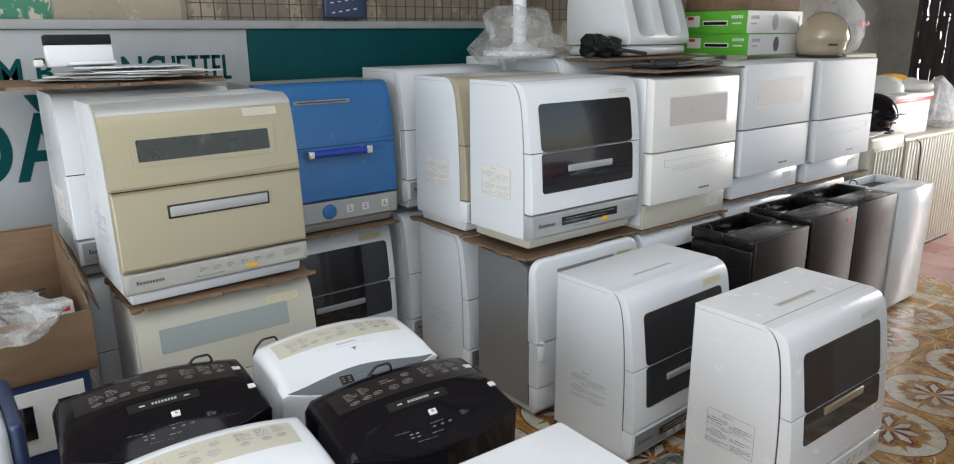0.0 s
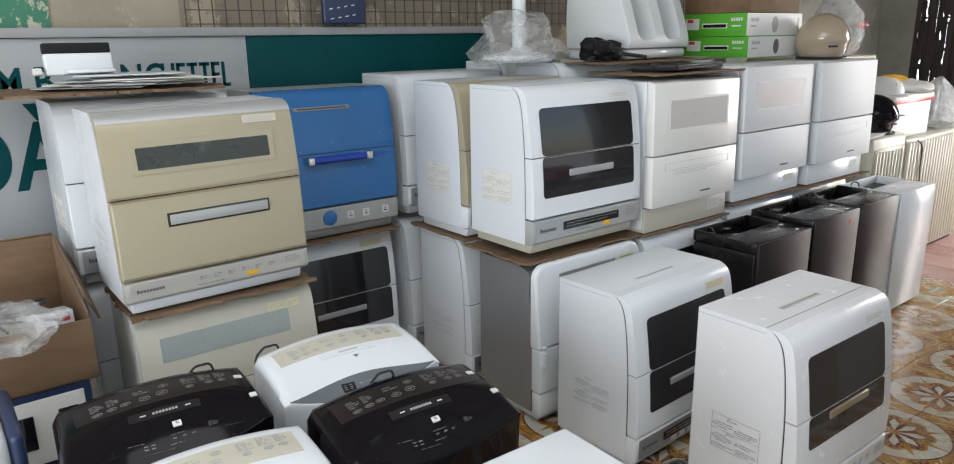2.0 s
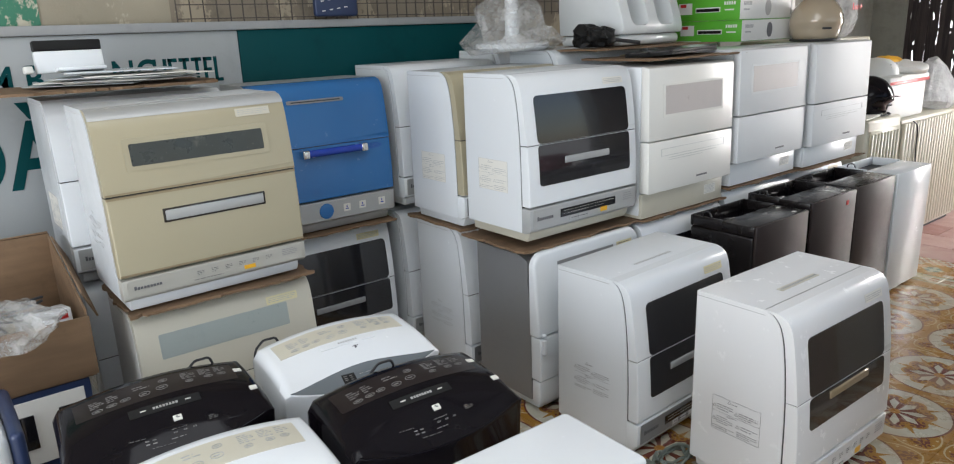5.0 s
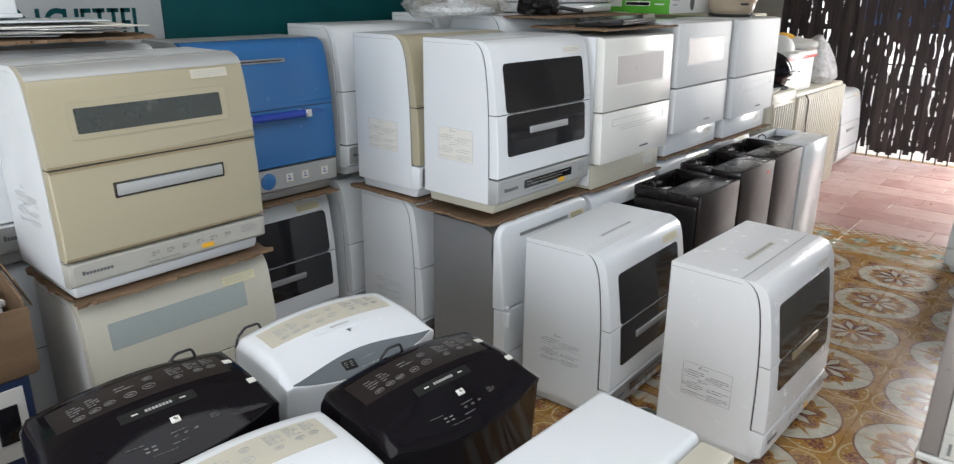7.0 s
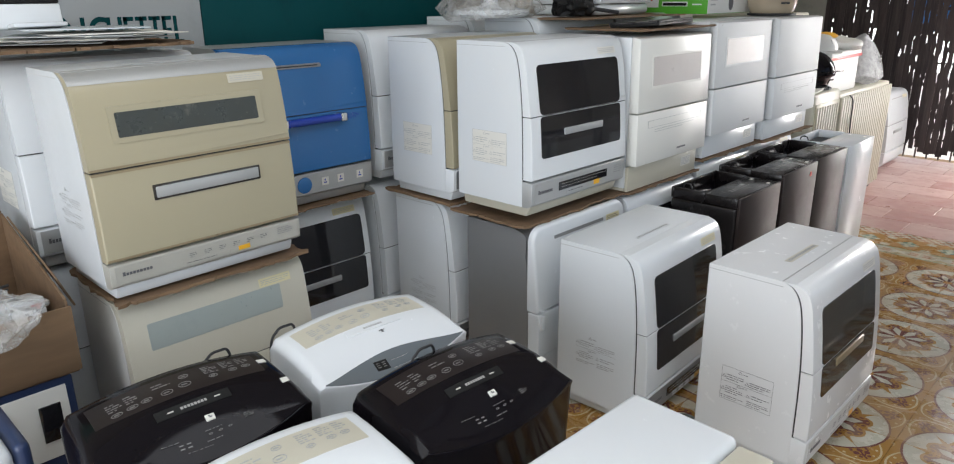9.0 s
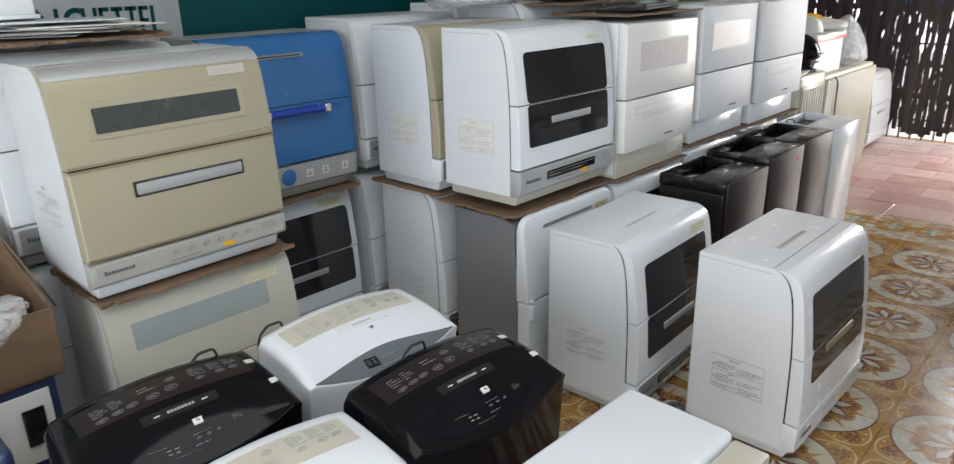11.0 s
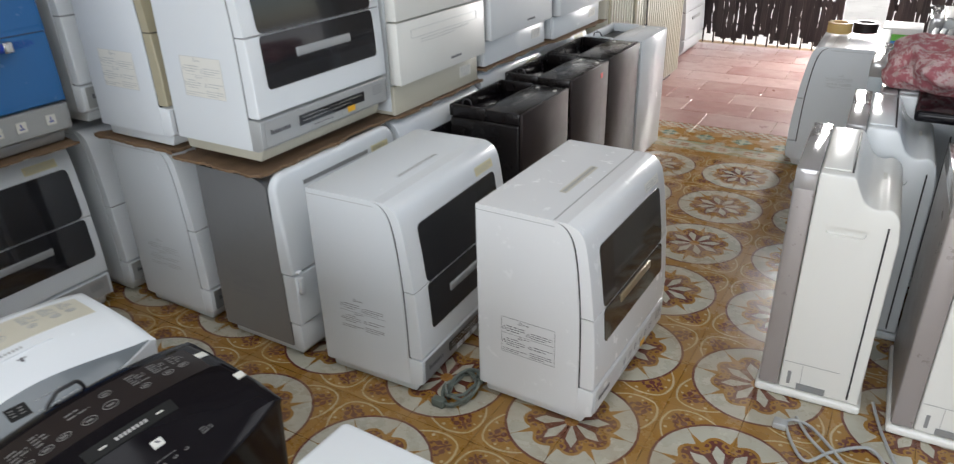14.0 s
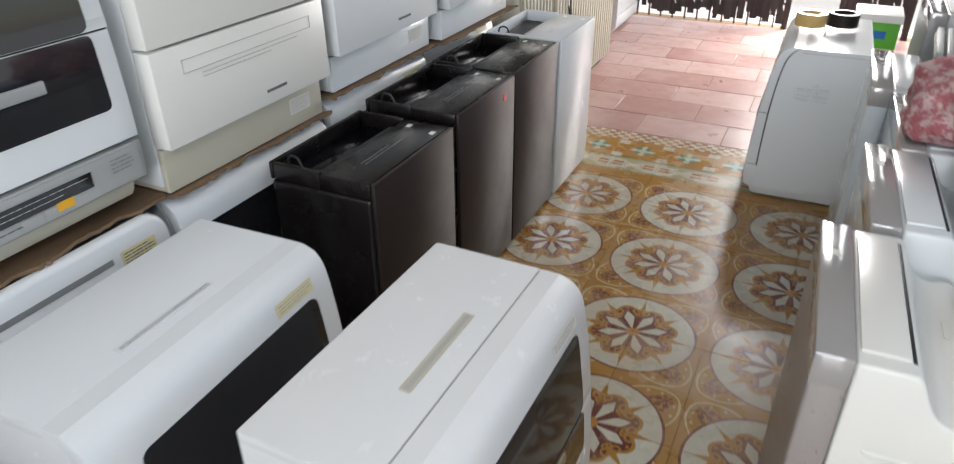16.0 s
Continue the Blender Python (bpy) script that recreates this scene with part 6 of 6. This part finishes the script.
# black filter trays on the warm white dishwasher
torn_sheet("cardboard", -1.20, -0.84, -0.74, -0.10, 1.215, 12)
e = thing("filter_tray", pose(-1.0, -0.40, 1.226, 0, -4, 12), "black ribbed filter tray on torn cardboard", "tray")
part("tray", block(-0.10, 0.10, -0.22, 0.22, 0.0, 0.010, 0.002), BLACK_MATT, e)
for k in range(10):
    part("rib", block(-0.095, 0.095, -0.21 + 0.0445 * k, -0.204 + 0.0445 * k, 0.0105, 0.016, 0.001), RUBBER, e)
for x0, x1 in ((-0.10, -0.088), (-0.006, 0.006), (0.088, 0.10)):
    part("edge", block(x0, x1, -0.22, 0.22, 0.0105, 0.020, 0.002), BLACK_MATT, e)

# papers and the white device over the back of the cream dishwasher
torn_sheet("cardboard", -2.0, -1.56, -2.78, -2.08, 1.214, 13, CARD, "torn brown cardboard sheet laid on a dishwasher", 0.008, 0.012, 0.03)
for k in range(8):
    solid("printed_paper", crumple(block(-0.12, 0.12, -0.16, 0.16, 0, 0.003, 0.0005), 0.006, 7, k), PAPER if k % 2 else SIGN_WHITE, pose(-1.77 + 0.012 * k, -2.44 + 0.026 * (k * 3 % 8), 1.229 + 0.0036 * k, 0, 0, 17 * k % 50 - 25), "loose printed sheet in a pile of papers", "paper", "pile of papers")
solid("blue_folder", block(-0.12, 0.12, -0.16, 0.16, 0, 0.003, 0.001), STEEL_BLUE, pose(-1.70, -2.36, 1.268, 0, 0, -8), "pale blue plastic folder on the papers", "folder")
e = thing("white_device", pose(-1.745, -2.49, 1.270, 0, -6, 3), "white plastic device with a black band along its top", "device")
part("case", block(-0.018, 0.018, -0.098, 0.098, 0.0, 0.066, 0.006, 3), WHITE, e)
part("band", block(-0.017, 0.017, -0.097, 0.097, 0.067, 0.098, 0.004, 3), BLACK_MATT, e, "black band")
part("stand", block(-0.02, 0.07, -0.05, 0.09, 0.0, 0.012, 0.005), WHITE, e)
part("plug", block(0.0, 0.03, -0.135, -0.11, 0.0, 0.022, 0.005), WARM_WHITE, e)

# cardboard box with cables, and the crates under it
e = thing("cardboard_box", pose(-1.485, -2.90, 0.450), "open brown cardboard box full of cables", "box")
for nm, b in (("bottom", (-0.234, 0.234, -0.254, 0.249, 0.0, 0.006)), ("back_wall", (-0.24, -0.234, -0.26, 0.255, 0.006, 0.325)), ("front_wall", (0.234, 0.24, -0.26, 0.255, 0.006, 0.180)), ("side_wall", (-0.233, 0.233, -0.26, -0.254, 0.006, 0.20))):
    part(nm, crumple(block(*b, 0.001), 0.006, 5), CARD, e)
bm = bmesh.new()
hexa(bm, [(-0.233, 0.249, 0.006), (0.233, 0.249, 0.006), (0.233, 0.255, 0.006), (-0.233, 0.255, 0.006), (-0.233, 0.249, 0.32), (0.215, 0.249, 0.19), (0.215, 0.255, 0.19), (-0.233, 0.255, 0.32)])
part("side_wall", finish(bm), CARD, e)
f = part("side_flap", crumple(block(-0.22, 0.16, 0.0, 0.10, 0.0, 0.005, 0.001), 0.012, 7), CARD, e, "torn folded-out flap")
f.matrix_basis = pose(0.0, 0.256, 0.262, -68, 15, 0)
f = part("back_flap", crumple(block(-0.13, 0.0, -0.25, 0.25, 0.0, 0.005, 0.001), 0.012, 6), CARD, e, "folded-back flap")
f.matrix_basis = pose(-0.242, 0, 0.322, 0, -28, 0)
e = thing("power_adapter", pose(-1.400, -2.735, 0.545, 0, -8, 6), "white power adapter with printed ratings among cables", "adapter")
part("case", block(-0.05, 0.04, -0.065, 0.065, 0, 0.075, 0.004, 2), WHITE, e)
lettering("rating_print", "100V-100W", 0.021, -0.052, 0.022, e, 0.85, 0.0404, NAVY)
part("red_badge", flat([(0.030, 0.054, 0.046, 0.060)], (0.0402, 0, 0), (0, 1, 0), (0, 0, 1), (1, 0, 0), 0.0006), RED, e)
rng = random.Random(9)
for k in range(5):
    pts = [(-1.42 + rng.uniform(-0.16, 0.10), -2.86 + rng.uniform(-0.16, 0.16), 0.61 + rng.uniform(0, 0.07)) for _ in range(6)]
    solid("cable", tube(smooth_line(pts), 0.004), RUBBER, Matrix(), "dark tangled cable in a cardboard box", "cable", "tangled cables")
solid("packing", blob(0.20, 0.21, 0.085, 0.025, 6, 3, 3), CARD_GREY, pose(-1.49, -2.91, 0.457), "crumpled packing filling the cardboard box", "packing")
solid("plastic_bag", blob(0.15, 0.19, 0.07, 0.05, 8, 21), FILM, pose(-1.25, -2.90, 0.615), "crumpled clear plastic bag on the box", "plastic bag")
e = thing("appliance_carton", pose(-1.475, -2.92, 0), "dark appliance with white dials under the box", "appliance")
part("body", block(-0.22, 0.22, -0.25, 0.25, 0.0, 0.449, 0.006), NAVY, e)
part("dial_panel", block(0.2205, 0.226, -0.22, 0.23, 0.24, 0.43, 0.002), WARM_WHITE, e)
for y in (-0.1, 0.05, 0.16):
    part("dial", block(0.2265, 0.232, y, y + 0.05, 0.29, 0.39, 0.002), SMOKE, e)
e = thing("air_purifier", pose(-0.93, -2.99, 0), "white air purifier with a navy side", "air purifier")
part("side", block(-0.16, 0.12, 0.09, 0.12, 0.0, 0.555, 0.03, 4), NAVY, e, "navy side panel")
part("body", block(-0.15, 0.13, -0.25, 0.0895, 0.0, 0.560, 0.03, 4), WHITE, e)
e = thing("cream_lid", pose(-0.72, -3.02, 0), "small cream appliance with a rounded lid", "appliance")
part("body", block(-0.09, 0.09, -0.15, 0.13, 0.0, 0.47, 0.03, 4), PALE_CREAM, e)

# things beyond the standing dishwasher
def tape(m, material, core, label):
    e = thing("tape_roll", m, label, "tape", "tape rolls")
    bm = bmesh.new()
    rings = []
    for r, z in ((0.038, 0.0), (0.055, 0.0), (0.055, 0.048), (0.038, 0.048)):
        rings.append([bm.verts.new((r * math.cos(2 * math.pi * k / 32), r * math.sin(2 * math.pi * k / 32), z)) for k in range(32)])
    for a, b in zip(rings, rings[1:] + rings[:1]):
        for k in range(32):
            bm.faces.new((a[k], a[(k + 1) % 32], b[(k + 1) % 32], b[k]))
    part("tape", finish(bm), material, e)
    part("core", tube([(0.037 * math.cos(a), 0.037 * math.sin(a), 0.024) for a in (2 * math.pi * k / 24 for k in range(24))], 0.003, 6, True), core, e)


tape(pose(0.265, 1.34, 0.607), AMBER, RED, "roll of clear amber packing tape on a dishwasher")
tape(pose(0.375, 1.38, 0.607), BROWN_METAL, RED, "roll of brown packing tape on a dishwasher")
e = thing("green_carton", pose(0.525, 2.03, 0), "green carton with a white lid and blue print", "box")
part("carton", block(-0.09, 0.09, -0.1, 0.1, 0, 0.51, 0.004), GREEN_CARD, e)
part("lid", block(-0.095, 0.095, -0.105, 0.105, 0.511, 0.545, 0.004), WHITE_CARD, e)
part("print", flat([(-0.08, 0.04, 0.44, 0.475)], (0, -0.1002, 0), (1, 0, 0), (0, 0, 1), (0, -1, 0), 0.001), BLUE, e)
part("print", flat([(-0.088, 0.088, 0.30, 0.40)], (0, -0.1002, 0), (1, 0, 0), (0, 0, 1), (0, -1, 0), 0.001), PAPER_YELLOW, e, "pale yellow printed field")
slab_purifier(pose(0.755, 1.37, 0, 0, 0, R), "grey air purifier behind the standing dishwasher", GREY_SIDE, SILVER, 0.72)
slab_purifier(pose(0.90, 0.85, 0, 0, 0, R), "pale air purifier in the second row", STEEL_BLUE, CLEAR_WHITE, 0.66)
e = thing("stripped_panel", pose(0.765, 0.90, 0.671, 0, 0, -4), "dark finned filter frame lying on a purifier", "filter")
part("frame", block(-0.13, 0.13, -0.17, 0.17, 0, 0.012, 0.002), BLACK_MATT, e)
for k in range(9):
    part("fin", block(-0.125 + 0.028 * k, -0.107 + 0.028 * k, -0.165, 0.165, 0.0125, 0.030, 0.002), SILVER if k < 2 else BROWN_METAL, e)

n = Nodes("pink_net_cloth")
net = n.ramp(n.noise(34, 6, 0.75), 0.47, 0.56)
n.bump(n.noise(28, 6, 0.7), 0.9, 0.02)
PINK = n.set(Base_Color=n.mix(net, (0.42, 0.13, 0.15), (0.60, 0.44, 0.43)), Roughness=0.8)
solid("cloth", blob(0.17, 0.21, 0.09, 0.05, 7, 31, 5), PINK, pose(0.70, 0.13, 0.680), "crumpled pink patterned cloth on the purifiers", "cloth")
e = thing("black_tray", pose(0.80, 0.0, 0.645), "shiny black plastic tray under a pink cloth", "tray")
part("tray", crumple(block(-0.17, 0.17, -0.22, 0.22, 0, 0.035, 0.012, 3), 0.006, 5), BLACK, e)

# cords on the floor


def coil(cx, cy, r, turns, seed, z=0.006):
    rng = random.Random(seed)
    pts = []
    for k in range(turns * 9):
        a = 2 * math.pi * k / 9
        rr = r * rng.uniform(0.6, 1.1)
        pts.append((cx + rr * math.cos(a) * 0.6, cy + rr * math.sin(a), z + rng.uniform(0, 0.035)))
    return smooth_line(pts, 4)


e = thing("extension_cable", pose(0, 0, 0), "tangled grey-green power cord on the tiles", "cord")
part("cord", tube(coil(-0.32, -1.24, 0.075, 5, 2), 0.0045), GREY_CORD, e)
part("plug", block(-0.37, -0.33, -1.33, -1.305, 0.0, 0.025, 0.005), GREY_CORD, e)
e = thing("extension_cable", pose(0, 0, 0), "pale grey power cord looped on the tiles", "cord")
loop = [(0.52, -0.90, 0.005), (0.57, -0.98, 0.007), (0.66, -1.05, 0.006), (0.74, -1.02, 0.006), (0.70, -0.94, 0.007), (0.62, -1.0, 0.010), (0.56, -1.06, 0.006), (0.50, -0.94, 0.008), (0.56, -0.93, 0.010), (0.68, -1.06, 0.010), (0.80, -1.12, 0.006), (0.72, -0.86, 0.006), (0.69, -0.76, 0.02)]
part("cord", tube(smooth_line(loop), 0.0042), SILVER, e)
part("plug", block(0.47, 0.505, -0.97, -0.94, 0.0, 0.02, 0.004), SILVER, e)

# ---- floor tiles, last ----
def tile_mesh(name, w, d, material, z0=-0.02, gap=0.0004, r=0.0005):
    bm = block(gap, w - gap, gap, d - gap, z0, 0.0, 0.0)
    top = [e for e in bm.edges if all(v.co.z > -0.001 for v in e.verts)]
    bmesh.ops.bevel(bm, geom=top, offset=r, segments=1, affect="EDGES")
    me = bpy.data.meshes.new(name)
    bm.to_mesh(me)
    bm.free()
    me.materials.append(material)
    return me


def lay(name, me, x, y, rng):
    ob = new(name, me)
    ob.parent = floor
    ob.matrix_basis = pose(x, y, rng.uniform(-0.0008, 0.0004), rng.uniform(-0.12, 0.12), rng.uniform(-0.12, 0.12), 0)
    return ob


rng = random.Random(12)
square = tile_mesh("tile", 0.2, 0.2, TILE)
edge = tile_mesh("tile", 0.2, 0.2, TILE_EDGE)
half = tile_mesh("tile", 0.2, 0.105, TILE_EDGE)
far_tiles = bmesh.new()
for i in range(-11, 14):
    for j in range(-30, 8):
        x, y = 0.2 * i, 0.2 * j
        if y > 1.45:
            continue
        if -0.9 < x < 0.9 and -2.3 < y:
            if j < 5:
                lay("tile", square, x, y, rng)
            elif j < 7:
                lay("tile", edge, x, y, rng)
            else:
                lay("tile", half, x, y, rng)
        elif j < 5:
            z = rng.uniform(-0.0008, 0.0)
            hexa(far_tiles, [(x + a, y + b, c) for c in (-0.02, z) for a, b in ((0.001, 0.001), (0.199, 0.001), (0.199, 0.199), (0.001, 0.199))])
bmesh.ops.recalc_face_normals(far_tiles, faces=far_tiles.faces[:])
rest = part("more_tiles", far_tiles, TILE, floor, "patterned cement tiles under the stacks")
rest["kind"] = "stuff"
far_edge = bmesh.new()
for i in range(-11, 14):
    x = 0.2 * i
    if not -0.9 < x < 0.9:
        for y, d in ((1.0, 0.2), (1.2, 0.2), (1.4, 0.105)):
            hexa(far_edge, [(x + a, y + b, c) for c in (-0.02, 0.0) for a, b in ((0.001, 0.001), (0.199, 0.001), (0.199, d - 0.001), (0.001, d - 0.001))])
bmesh.ops.recalc_face_normals(far_edge, faces=far_edge.faces[:])
rest = part("more_border_tiles", far_edge, TILE_EDGE, floor, "patterned border tiles under the stacks")
rest["kind"] = "stuff"
paver = tile_mesh("paver", 0.40, 0.255, TERRACOTTA, gap=0.0022, r=0.001)
far_pavers = bmesh.new()
for j in range(13):
    y = 1.507 + 0.255 * j
    if y > 3.75:
        break
    for i in range(-6, 7):
        x = 0.40 * i + (0.20 if j % 2 else 0.0) + 0.03 * (j % 3)
        if -1.4 < x < 0.9:
            ob = lay("paver", paver, x, y, rng)
        elif -2.3 < x < 2.5:
            hexa(far_pavers, [(x + a, y + b, c) for c in (-0.02, -0.001) for a, b in ((0.003, 0.003), (0.397, 0.003), (0.397, 0.252), (0.003, 0.252))])
bmesh.ops.recalc_face_normals(far_pavers, faces=far_pavers.faces[:])
rest = part("more_pavers", far_pavers, TERRACOTTA, floor, "red clay pavers near the walls")
rest["kind"] = "stuff"
